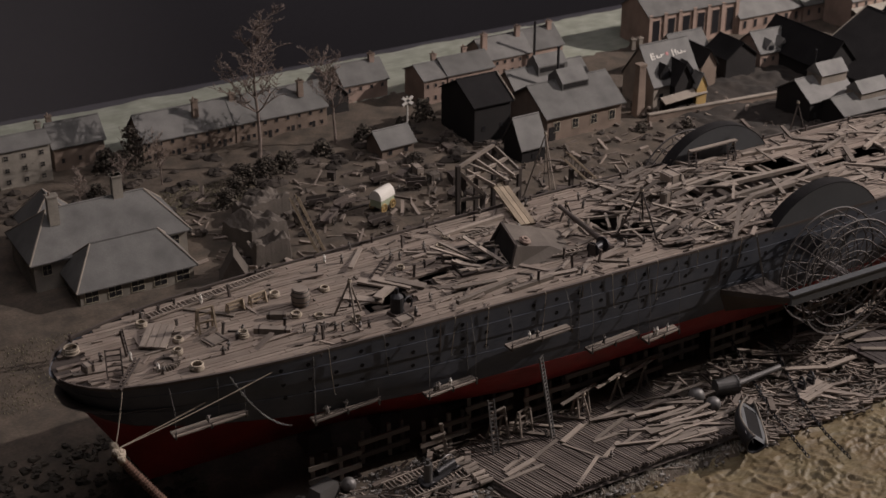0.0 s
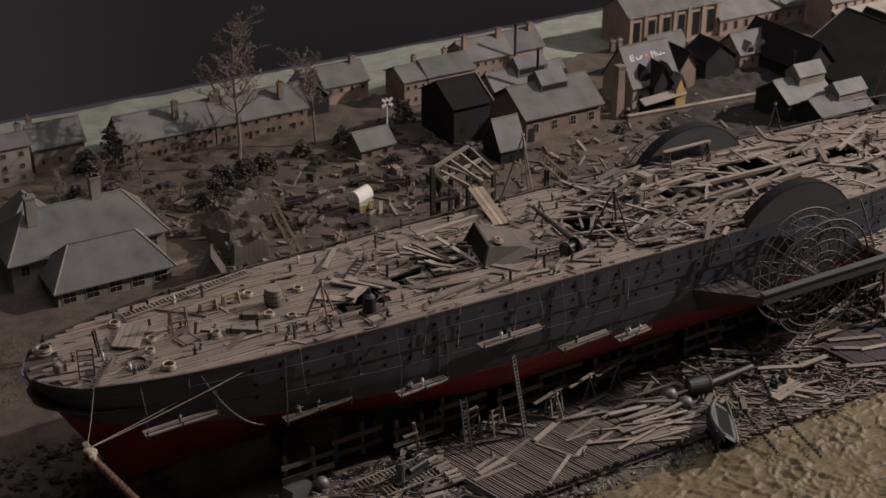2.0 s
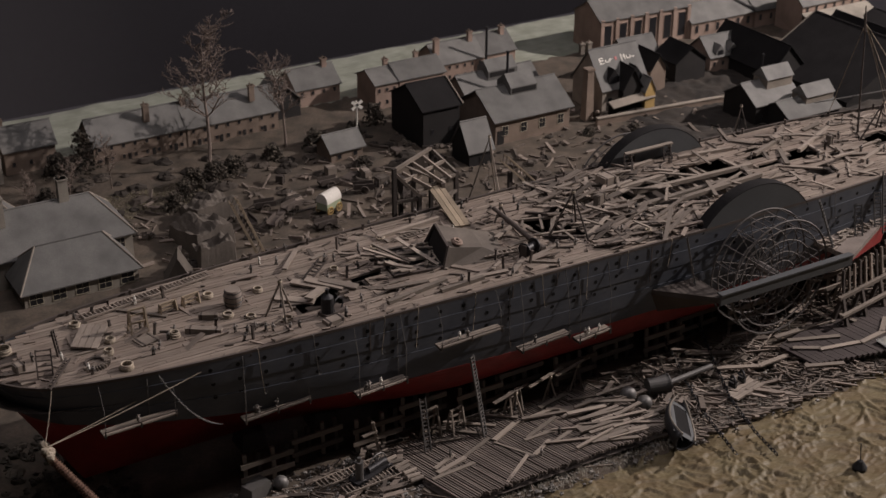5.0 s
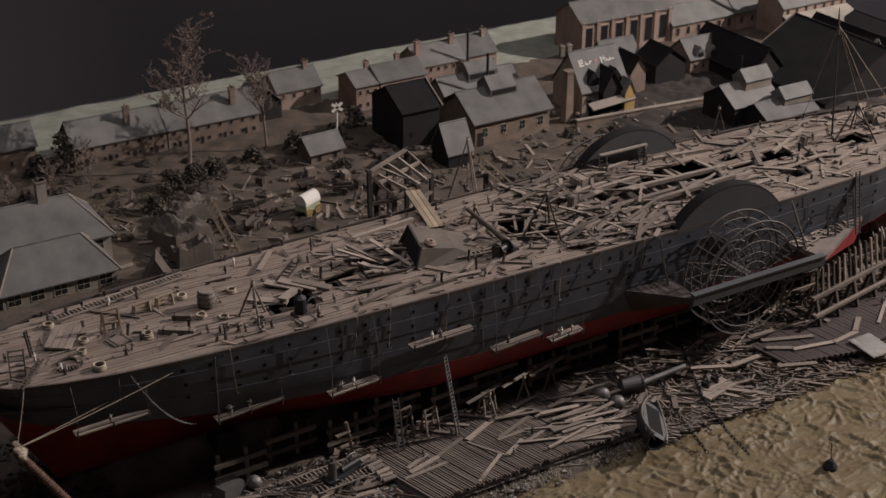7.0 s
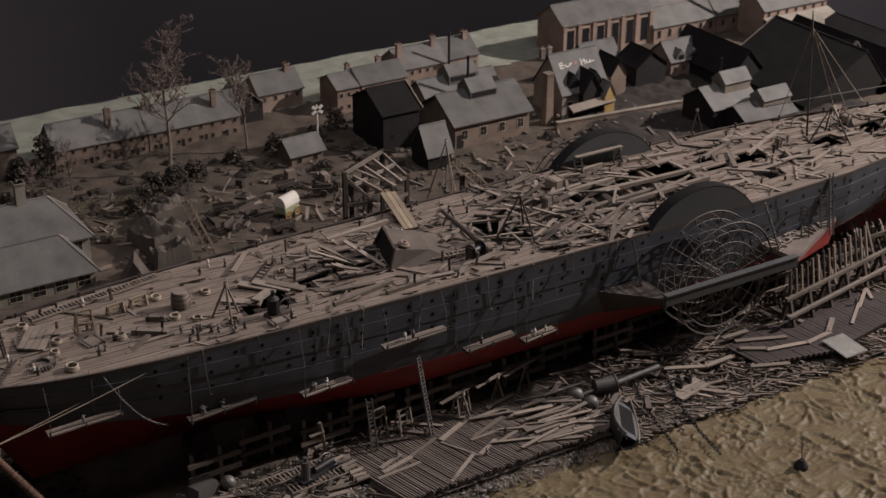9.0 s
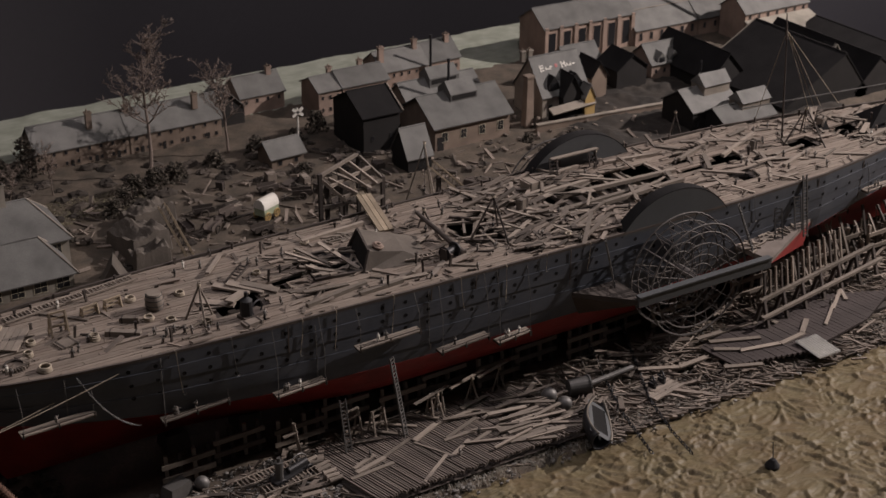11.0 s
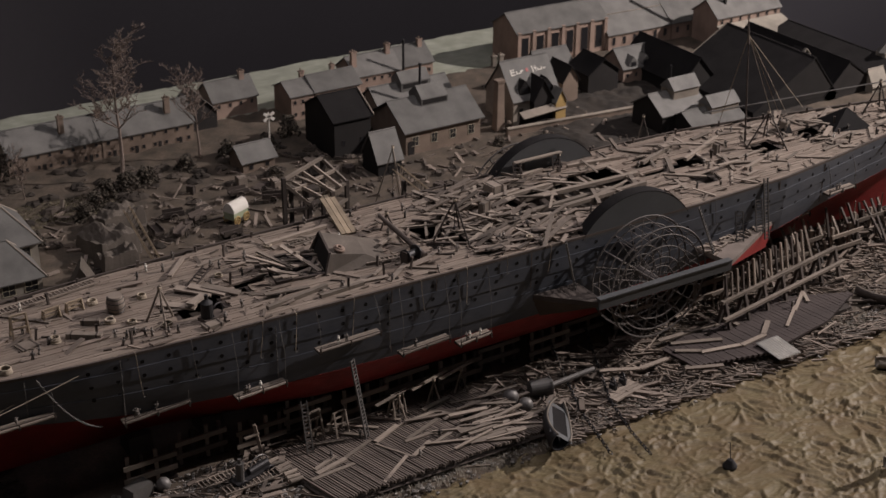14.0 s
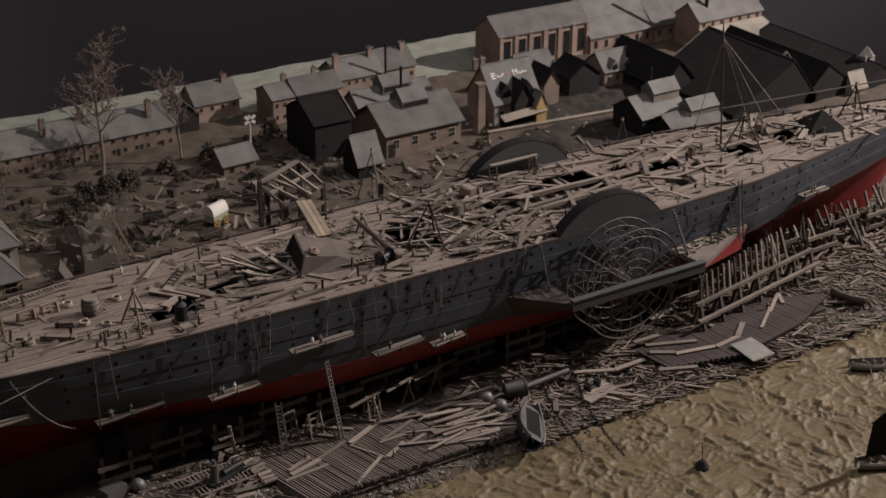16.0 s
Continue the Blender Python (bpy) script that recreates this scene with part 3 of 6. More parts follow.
house("cottage", 31.8, 149, 0, 9, 10, 5.6, 10.6, BLACKWALL, SLATE, "dark boarded cottage with a slate roof", n=3, rows=(3.6,), w=1, h=1.3, frame_mat=BRICK, group="houses by the road").matrix_world = at(40, 148.5, -1.2, 0, 0, 90)
house("terrace", 59.6, 141.2, 0, 7.2, 11, 8, 10.6, PINKBRICK, SLATE, "pale brick terraced house with slate roof", n=3, rows=(2.2, 5.8), w=0.95, h=1.3, frame_mat=PINKBRICK, chimneys=((6.6, 6.5, 1.3, 12.4),), group="terraces by the road")
house("terrace", 67.2, 141, 0, 14.6, 11, 8.2, 11.3, PINKBRICK, SLATE, "pale brick terraced house with slate roof", n=6, rows=(2.2, 6.0), w=0.95, h=1.3, frame_mat=PINKBRICK, chimneys=((8.5, 6, 1.3, 13),), group="terraces by the road")
house("terrace", 85, 150, 0, 15.5, 12, 6.6, 10.9, PINKBRICK, SLATE, "pale brick terraced house with slate roof", n=6, rows=(2.0, 4.8), w=0.95, h=1.2, frame_mat=PINKBRICK, chimneys=((1, 3, 1.6, 13.2), (13.6, 5, 1.4, 13)), group="terraces by the road")
house("cottage", 102, 152, 0, 11, 12, 6.2, 10.4, PINKBRICK, SLATE, "pale brick cottage with a slate roof", n=4, rows=(3.4,), w=1, h=1.3, frame_mat=PINKBRICK, chimneys=((9, 5, 1.4, 12),), group="houses by the road")
house("grey_house", -57, 143.5, 0, 13, 9, 10.6, 12.4, PLASTER, SLATE, "grey plastered town house with small dark windows", n=3, rows=(2.2, 5.2, 8.4), w=1.2, h=1.3, frame_mat=PLASTER, group="houses by the road", chimneys=((12, 5, 1.3, 14.2),))
house("cottage", -42, 148, 0, 13, 9, 7.2, 11.8, BRICK, SLATE, "brown brick cottage with slate roof", n=3, rows=(3,), frame_mat=BRICK, group="houses by the road", chimneys=((1, 5, 1.3, 13.6),))
house("cottage", -75, 148, 0, 15, 9, 7, 11, BRICK, SLATE, "brown brick cottage with slate roof", n=3, rows=(3,), frame_mat=BRICK, group="houses by the road")
house("hut", 31.6, 113.4, 3, 9.4, 7.6, 4.2, 7.2, BRICK, SLATE, "small brown hut with a light slate roof", n=2, rows=(2.0,), w=1.3, h=1.4, over=0.7, frame_mat=BRICK, category="hut")

# the works
barn = house("barn", 56.5, 109.5, 0, 11, 17, 11.6, 16.2, BLACKWALL, DARKSLATE, "tall black boarded barn with a dark roof", n=2, rows=(5,), over=0.6, frame_mat=BLACKWALL, category="barn")
# pale strip that paints the light caught by the barn's right roof edge
part("verge_board", Geo().beam((11.7, -0.6, 11.5), (11.7, 8.5, 16.4), 0.25, 0.4), STONE, barn, "pale strip along the roof edge")
house("lean_shed", 60.4, 93, 0, 7, 8.4, 5.4, 11.9, BLACKWALL, SLATE, "small black shed with a light slate roof", n=1, rows=(2.4,), frame_mat=BLACKWALL, category="shed")
g_shed = house("workshop", 74, 102, 0, 23.6, 18, 8.0, 13.5, BRICK, SLATE, "brown brick workshop with cream windows and a slate roof", n=4, rows=(4.4,), w=1.9, h=2.6, over=0.9, doors=((1.6, 2, 4.6),), category="workshop")
lan = part("roof_lantern", Geo().prism([(5.6, 10.6), (12.4, 10.6), (12.4, 13.8), (9.0, 16.4), (5.6, 13.4)], 8.2, 16.6), SLATE, g_shed, "raised slate lantern along the ridge")
part("lantern_louvre", Geo().box((12.4, 5.56, 12.5), (7.6, 0.1, 1.3)), BLACKWALL, lan)
g2 = house("workshop", 76.5, 119.5, 0, 24, 13, 7.2, 12.2, BRICK, SLATE, "brick workshop with a slate roof behind the yard", n=4, rows=(4,), frame_mat=BRICK, category="workshop")
lan = part("roof_lantern", Geo().prism([(3.6, 9.8), (9.4, 9.8), (9.4, 12.8), (6.5, 15.2), (3.6, 12.6)], 8.5, 18), SLATE, g2, "raised slate lantern along the ridge")
part("lantern_louvre", Geo().box((13, 3.56, 11.6), (8, 0.1, 1.3)), BLACKWALL, lan)
sh = house("sign_house", 111, 105.5, 0, 15.4, 14, 8.4, 17.6, STONE, SLATE, "stone house with a painted sign on its slate roof", n=3, rows=(4.5,), w=1.4, h=2, frame_mat=STONE, chimneys=((0.4, 11, 1.3, 18.2), (2.8, 11, 1.3, 18.2)))
dormer(sh, 4.2, 0.6, 8.6, 3.6, 4.6, 5, DARKSLATE)
dormer(sh, 11.4, 0.2, 7.8, 4.4, 5.2, 6, DARKSLATE)
SIGN_TILT = math.degrees(math.atan(9.2 / 7))
for u, v, wd, ht, mt in ((2.0, 0, 0.35, 1.9, WHITE), (2.7, 0.1, 1.0, 0.35, WHITE), (2.8, 0.8, 0.8, 0.3, WHITE), (2.7, -0.7, 1.1, 0.3, WHITE), (3.9, -0.2, 0.3, 0.9, WHITE), (4.5, -0.5, 0.9, 0.3, WHITE), (5.3, -0.2, 0.3, 0.9, WHITE), (5.8, 0.1, 0.6, 0.3, WHITE),
                         (7.4, 0.1, 0.8, 1.0, RED), (9.3, 0, 0.35, 1.9, WHITE), (10.2, 0.2, 0.9, 0.35, WHITE), (10.4, 0, 0.3, 1.7, WHITE), (11.1, -0.2, 0.3, 0.9, WHITE), (11.7, -0.5, 0.7, 0.3, WHITE), (12.3, -0.2, 0.3, 0.9, WHITE), (13.2, -0.3, 0.9, 0.3, WHITE)):
    yy = 4.6 + v * 0.61
    part("sign_bar", Geo().box((0, 0, 0), (wd, ht, 0.08)), mt, sh, "painted sign stroke", m=at(u, yy, 8.4 + yy * 9.2 / 7 + 0.12, SIGN_TILT, 0, 0))
house("gabled_house", 117, 104, 90, 9, 6, 8.4, 13.6, BLACKWALL, DARKSLATE, "narrow dark boarded house with a pointed gable", n=1, rows=(4,), frame_mat=BLACKWALL).matrix_world = at(122.6, 103.4, -1.2, 0, 0, 90)
house("kiosk", 127.8, 100.5, 90, 3.4, 3.4, 7.0, 10.4, YELLOW, SLATE, "small yellow timber kiosk with a pointed gable", n=1, rows=(4.2,), w=1, h=1.2, over=0.3, category="kiosk").matrix_world = at(126.4, 101.8, -1.2, 0, 0, 90)
fa = house("factory", 140.2, 146.5, -1, 34, 14, 11.6, 16.2, PINKBRICK, SLATE, "long pink brick factory with tall dark windows", n=6, rows=(5.8,), w=2.8, h=7.6, frame_mat=PINKBRICK, category="factory")
for i in range(7):
    part("pier", Geo().box((0.6 + i * 5.5, -0.25, 5.8), (1.2, 0.5, 11.6)), PINKBRICK, fa)
f2 = house("factory", 174.4, 144.5, -1, 25, 22, 6.2, 15.4, PINKBRICK, SLATE, "broad grey roofed factory block joined to the brick works", n=6, rows=(3.4,), w=1.4, h=2.6, frame_mat=PINKBRICK, category="factory")
part("flashing", Geo().beam((0, 5.4, 6.2 + 5.4 * 9.2 / 11 + 0.1), (25, 5.4, 6.2 + 5.4 * 9.2 / 11 + 0.1), 0.4, 0.14), STONE, f2, "pale flashing strip across the roof")
house("factory", 199.8, 143.5, -1, 22, 20, 6.4, 14, PINKBRICK, SLATE, "low brick end block of the works", n=5, rows=(3.6,), w=1.2, h=2, frame_mat=PINKBRICK, category="factory")
dh = house("dormer_house", 158.6, 116.6, -3, 12.6, 11, 6.0, 10.6, PINKBRICK, SLATE, "pale brick house with pointed roof windows", n=4, rows=(3.4,), w=1, h=1.4, frame_mat=PINKBRICK)
for u in (3.6, 8.2):
    dormer(dh, u, 0.0, 5.2, 3.2, 3.8, 5)
house("tarred_shed", 146.5, 119, 0, 10, 11, 7.5, 11.5, BLACKWALL, DARKSLATE, "black tarred shed between the houses", n=2, rows=(4,), frame_mat=BLACKWALL, category="shed").matrix_world = at(154.5, 114, -1.2, 0, 0, 90)
house("gabled_house", 133.5, 124, 0, 12, 10, 7.0, 12, STONE, SLATE, "narrow house with a slate roof", n=2, rows=(4,), frame_mat=STONE)
house("gabled_house", 133.5, 113, 90, 9, 5.4, 8.0, 11.9, BRICK, DARKSLATE, "narrow brick house with a pointed gable", n=1, rows=(4,), w=0.9, h=1.2, frame_mat=BRICK).matrix_world = at(138.6, 112.6, -1.2, 0, 0, 90)
house("tarred_shed", 164, 100, 90, 28, 13, 5.5, 12.6, BLACKWALL, DARKSLATE, "black tarred shed between the houses", n=2, rows=(3,), frame_mat=BLACKWALL, category="shed").matrix_world = at(178.5, 98, -1.2, 0, 0, 90)
for x, y, ln, dp, ea, ri, ta, tb, tw0, te, tr in ((140.6, 76.4, 15.6, 13, 7.6, 11.8, 6.4, 15.4, 3.4, 12.6, 15.4), (145, 68, 18, 11, 5.8, 8.8, 8.2, 18.0, 2.8, 9.4, 12.0)):
    ws = house("white_shed", x, y, 0, ln, dp, ea, ri, BLACKWALL, SLATE, "dark shed with a pale roof and a raised top", n=4, rows=(3.4,), w=1.1, h=1.6, frame_mat=BLACKWALL, category="shed")
    mo = part("raised_top", Geo().box(((ta + tb) / 2, tw0 + 2.8, (ea + te) / 2), (tb - ta, 5.6, te - ea)), STONE, ws, "raised boarded roof top")
    part("raised_roof", Geo().prism([(tw0 - 0.4, te - 0.15), (tw0 + 6, te - 0.15), (tw0 + 2.8, tr)], ta - 0.3, tb + 0.3), SLATE, mo)
# the shade on the shed's visible faces is put into their black colour
shed = thing("building_shed", at(172, 74, -1.2), "huge building shed with three roofs coloured black for shade", "shed")
for x0, xr, x1, zr, y1 in ((0, 22.5, 33, 15.6, 38), (28, 37, 50, 12.0, 44), (48, 60, 69, 7.4, 50)):
    part("wall", Geo().box(((x0 + x1) / 2, y1 / 2, 1.6), (x1 - x0 - 0.6, y1 - 0.6, 3.2)), BLACKWALL, shed)
    for xa, xb in ((x0, xr), (x1, xr)):
        a = [(xa, 0, 3.0), (xa, y1, 3.0), (xb, y1, zr), (xb, 0, zr)]
        part("roof_slope", Geo().add(a + [(px, py, pz - 0.4) for px, py, pz in a], [(0, 1, 2, 3), (7, 6, 5, 4), (0, 4, 5, 1), (1, 5, 6, 2), (2, 6, 7, 3), (3, 7, 4, 0)]), DARKSLATE, shed)
    for yy in (0.2, y1 - 0.2):
        part("gable", Geo().add([(x0 + 0.3, yy, 2.8), (x1 - 0.3, yy, 2.8), (xr, yy, zr - 0.2)], [(0, 1, 2)]), BLACKWALL, shed)
    part("ridge", Geo().cyl((xr, 0, zr), (xr, y1, zr), 0.22, n=6), BLACKWALL, shed)
part("verge", Geo().beam((0, 38.1, 3.1), (22.5, 38.1, 15.7), 0.3, 0.3), STONE, shed, "pale strip along the roof edge")
part("verge", Geo().beam((69.2, 16, 2.9), (69.2, 52, 2.9), 0.6, 0.5), BRICK, shed, "brown coping along the outer edge")
hut = part("roof_dormer", Geo().prism([(0, 0), (4.6, 0), (4.6, 1.6), (2.3, 4.4), (0, 1.6)], 0, 4.5), BLACKWALL, shed, "small gabled roof dormer with pale slopes")
hut.matrix_basis = at(33.5, 13, 8.6, 0, 0, 90)
part("dormer_roof", Geo().beam((-0.3, -0.5, 1.2), (-0.3, 2.3, 4.7), 0.9, 0.25).beam((-0.3, 5.1, 1.2), (-0.3, 2.3, 4.7), 0.9, 0.25), PLASTER, hut)
house("gatehouse", 207, 130, 0, 27, 12, 10.4, 15, PINKBRICK, SLATE, "pale brick building with light slate roof", n=7, rows=(8.6,), w=1.1, h=1.6, frame_mat=PINKBRICK)
lean = thing("gate_lean_to", at(207, 120, -1.2), "broad lean to with a pale slate roof", "shed")
part("roof", Geo().add([(-0.5, -0.4, 4.4), (27.5, -0.4, 4.4), (27.5, 9.9, 7.8), (-0.5, 9.9, 7.8), (-0.5, -0.4, 4.0), (27.5, -0.4, 4.0), (27.5, 9.9, 7.4), (-0.5, 9.9, 7.4)], [(0, 1, 2, 3), (7, 6, 5, 4), (0, 4, 5, 1), (1, 5, 6, 2), (2, 6, 7, 3), (3, 7, 4, 0)]), PLASTER, lean)
part("wall", Geo().box((13.5, 4.9, 2.0), (27, 9.6, 4.0)), BLACKWALL, lean)
house("white_hut", 217, 71.5, 0, 5.6, 5, 4, 8.0, PLASTER, PLASTER, "small white hut with a steep white roof", n=1, rows=(2,), w=0.8, h=1, frame_mat=PLASTER, category="hut")

# things on the deck
def deck_spot(x0, x1, margin=1.2, tries=60):
    for _ in range(tries):
        x = rnd.uniform(x0, x1)
        h = half(x) - margin
        y = MID_Y + rnd.uniform(-h, h)
        if not in_hole(x, y):
            return x, y
    return x, MID_Y - half(x) + 2


PLANKS = []
for i in range(14):
    ln, w, t = rnd.uniform(3.0, 9.5), rnd.uniform(0.45, 1.15), rnd.uniform(0.2, 0.35)
    g = Geo().box((0, 0, t / 2), (ln, w, t), rot(0, 0, 0))
    PLANKS.append((g.mesh("loose_plank", WOOD), ln, w, t))


def loose_plank(x, y, z, rz, group, label, ry=0.0, k=None, mesh_list=PLANKS, rx=0.0):
    me, ln, w, t = mesh_list[k if k is not None else rnd.randrange(len(mesh_list))]
    return solo("loose_plank", me, None, at(x, y, z + abs(math.sin(radians(ry))) * ln / 2, rx, ry, rz), label, "plank", group)


for i in range(95):
    sect = rnd.choice(((-80, -20), (-20, 20), (-20, 32), (26, 45), (26, 45), (26, 50), (26, 50), (75, 115), (108, 160)))
    x, y = deck_spot(*sect, margin=3.0)
    ang = rnd.choice((rnd.gauss(0, 9), rnd.gauss(0, 20), rnd.uniform(-90, 90)))
    loose_plank(x, y, DECK_Z + 0.04, ang, "loose planks on the deck", "weathered brown plank lying loose on the ship's deck", ry=rnd.choice((0, 0, 0, rnd.uniform(-9, 9))))

for i in range(26):
    x, y = rnd.uniform(40, 72), rnd.uniform(-2, 14)
    loose_plank(x, y, DECK_Z + rnd.uniform(0.1, 0.9), rnd.choice((rnd.gauss(5, 12), rnd.gauss(80, 14), rnd.gauss(-40, 12))), "loose planks on the deck", "weathered brown plank lying across the open hatch beams", ry=rnd.uniform(-5, 5))
for i in range(34):
    x, y = deck_spot(27, 46, 2.0)
    loose_plank(x, y, DECK_Z + 0.1, rnd.choice((rnd.gauss(-35, 16), rnd.gauss(60, 20), rnd.gauss(5, 10))), "loose planks on the deck", "weathered brown plank heaped on the ship's deck", ry=rnd.choice((-1, 1)) * rnd.uniform(6, 24))

for i in range(58):
    x, y = deck_spot(*rnd.choice(((74, 104), (104, 130), (120, 160))), margin=1.6)
    loose_plank(x, y, DECK_Z + 0.06, rnd.choice((rnd.gauss(12, 14), rnd.gauss(-30, 16), rnd.gauss(75, 16))), "loose planks on the deck", "weathered brown plank lying loose on the ship's narrowing deck", ry=rnd.choice((0, rnd.uniform(-10, 10))), k=rnd.randrange(14))
scraps = Geo()
for i in range(760):
    x, y = deck_spot(*rnd.choice(((-80, -10), (-20, 40), (-20, 40), (26, 80), (26, 60), (70, 165), (70, 165))), margin=0.9) if i > 140 else deck_spot(27, 52, 2)
    ln = rnd.uniform(3, 8) if i < 200 else rnd.uniform(0.5, 2.8)
    scraps.box((x, y, DECK_Z + (rnd.uniform(0.2, 1.0) if i < 140 else 0.18)), (ln, rnd.uniform(0.5, 1.1) if i < 200 else rnd.uniform(0.15, 0.5), rnd.uniform(0.12, 0.4)), rot(rnd.uniform(-12, 12), rnd.uniform(-14, 14), rnd.choice((rnd.gauss(0, 20), rnd.uniform(0, 180)))))
solo("deck_scraps", scraps, WOOD_STUFF, at(0, 0, 0), "small brown timber offcuts strewn over the deck", "timber offcuts", kind="stuff")

# posts and stanchions
STANCHION = Geo().box((0, 0, 1.0), (0.35, 0.35, 2.0)).box((0, 0, 2.05), (0.5, 0.5, 0.2)).mesh("deck_post", DARKWOOD)
for i in range(56):
    if i < 20:
        x = -78 + i * 11.6
        y = MID_Y + half(x) - 0.7
    else:
        x, y = deck_spot(-70, 155, 2)
    ob = solo("deck_post", STANCHION, None, at(x, y, DECK_Z, rnd.uniform(-6, 6), rnd.uniform(-6, 6), rnd.uniform(0, 90)), "short dark timber post standing on the deck", "post", "deck posts")
    ob.scale = (1, 1, rnd.uniform(0.45, 1.3)) if i >= 20 else (1, 1, rnd.uniform(0.4, 0.7))

# figurines
FIG = []
for k in range(4):
    g = Geo()
    lean = (k - 1.5) * 0.1
    g.cyl((-0.16, 0, 0), (-0.1 + lean, 0, 0.75), 0.12, 0.16, n=6).cyl((0.16, 0.1 * k, 0), (0.1 + lean, 0, 0.75), 0.12, 0.16, n=6)
    g.cyl((lean, 0, 0.7), (lean * 1.6, 0, 1.3), 0.24, 0.27, n=7)
    g.cyl((lean * 1.6 - 0.28, 0, 1.25), (lean - 0.45, 0.3, 0.8 + 0.15 * k), 0.09, n=5).cyl((lean * 1.6 + 0.28, 0, 1.25), (lean + 0.4, 0.35, 0.7 + 0.2 * k), 0.09, n=5)
    g.ball((lean * 1.8, 0, 1.52), (0.16, 0.16, 0.2), 7, 5)
    FIG.append(g.mesh("figurine", CLAY, True))
FIGW = Geo()
FIGW.cyl((-0.16, 0, 0), (-0.1, 0, 0.75), 0.12, 0.16, n=6).cyl((0.16, 0.1, 0), (0.1, 0, 0.75), 0.12, 0.16, n=6).cyl((0, 0, 0.7), (0, 0, 1.3), 0.24, 0.27, n=7).ball((0, 0, 1.52), (0.16, 0.16, 0.2), 7, 5)
FIGW_MESH = FIGW.mesh("figurine", WHITE, True)


def figurine(x, y, z, white=False):
    return solo("figurine", FIGW_MESH if white else rnd.choice(FIG), None, at(x, y, z, 0, 0, rnd.uniform(0, 360)), "tiny painted model figure in " + ("pale" if white else "dark") + " clothes", "figurine", "model figures")


for x, y in ((-58.6, -3.2), (-57.2, -2.2), (-53.4, 1.4), (-54.8, 0.2), (-71.8, 2.2), (-47.5, 9.5), (-36.5, -7.2), (-34.8, -7.0), (-40, -5.2), (-41.5, -4.2), (-43, -4.6), (-39, -6), (-31, 17), (-33.5, 14.8), (-19, 11.4), (-20.6, 12.2), (-16.5, 6.8), (-12.4, 7.4),
             (-26.5, -7.8), (18.5, -4.6), (22, -5.2), (31.5, -5.5), (32.6, -5.2), (38, -1), (95, -5.5), (99, 0.2), (104.5, -3.5), (120, 12), (-75.8, 4.4), (-66, 14)):
    figurine(x, y, DECK_Z, white=(x in (-71.8, -31)))


for i in range(46):
    x, y = deck_spot(*rnd.choice(((-70, -10), (-30, 20), (20, 60), (75, 150))), margin=0.8)
    figurine(x, y, DECK_Z, white=rnd.random() < 0.12)


# coils, ladders, tripods and the rest
def coil(x, y, z, R, turns=3):
    t = thing("rope_coil", at(x, y, z, 0, 0, rnd.uniform(0, 360)), "coil of pale twisted rope lying in a ring", "rope coil", "rope coils")
    for i in range(turns):
        part("turn", Geo().ring((rnd.uniform(-0.08, 0.08), rnd.uniform(-0.08, 0.08), 0.14 + 0.24 * i), R * 0.86 * (1 - 0.05 * i), 0.15, n=20, k=5), ROPE, t, smooth=True)
    return t


for x, y, R in ((-79.1, 9.4, 1.5), (-63.8, -5.2, 1.25), (-64.7, 0.6, 0.9), (-63.2, 4.2, 0.9), (-53.6, 0.4, 1.0), (-66.5, 12, 1.0), (-10.5, 11.7, 0.9), (-7.5, 14.9, 0.9), (-43.7, 10.3, 1.0), (-35.5, 7.8, 0.9), (-35.5, -3.9, 0.95), (-43.4, 2.2, 1.0), (-40.3, 0.1, 0.9), (36.5, -8.2, 0.7), (40, -8.5, 0.7), (64, -7, 0.8), (-20.5, 1.5 + 7, 0.8)):
    coil(x, y, DECK_Z + 0.02, R, rnd.choice((2, 3, 4)))


def ladder(m, ln, w, material, label, group="ladders", step=0.85, name="ladder"):
    t = thing(name, m, label, "ladder", group)
    for s in (-1, 1):
        part("stile", Geo().box((ln / 2, s * w / 2, 0.15), (ln, 0.22, 0.3)), material, t)
    rung = Geo().box((0, 0, 0.16), (0.22, w, 0.18)).mesh("rung", material)
    x = step / 2
    while x < ln:
        part("rung", rung, None, t, m=at(x, 0, 0))
        x += step
    return t


def aim(a, b, roll=0):
    """A pose at a whose x axis points to b."""
    d = Vector(b) - Vector(a)
    return Matrix.Translation(Vector(a) * K) @ d.to_track_quat("X", "Z").to_matrix().to_4x4() @ pose(0, 0, 0, roll)


ladder(aim((-64.8, 13.6, DECK_Z + 0.3), (-40.5, 17.6, DECK_Z + 0.3)), 25, 1.9, WOOD, "long brown timber grating laid along the deck edge", step=0.75, name="grating")
ladder(aim((-75.6, -1.6, DECK_Z), (-75.0, 0.5, DECK_Z + 4.4)), 4.6, 2.3, DARKWOOD, "short dark ladder leaning over the deck", step=0.8)
ladder(aim((-71.8, 4.2, DECK_Z), (-72.3, 4.6, DECK_Z + 4.6)), 4.6, 0.7, DARKWOOD, "short dark ladder leaning over the deck", step=0.7)
ladder(aim((-76.5, -5.6, DECK_Z + 0.3), (-71.2, 0.4, DECK_Z + 1.2)), 8, 0.7, DARKWOOD, "narrow dark ladder lying on the deck", step=0.7)
ladder(aim((-6, 13, DECK_Z + 0.1), (2.6, 13.6, DECK_Z + 0.1)), 8.5, 1.1, WOOD, "brown timber ladder lying on the deck")
ladder(aim((4.5, -1.4, DECK_Z + 0.5), (13, -2.8, DECK_Z + 0.5)), 9, 1.2, WOOD, "brown timber ladder lying on the deck")
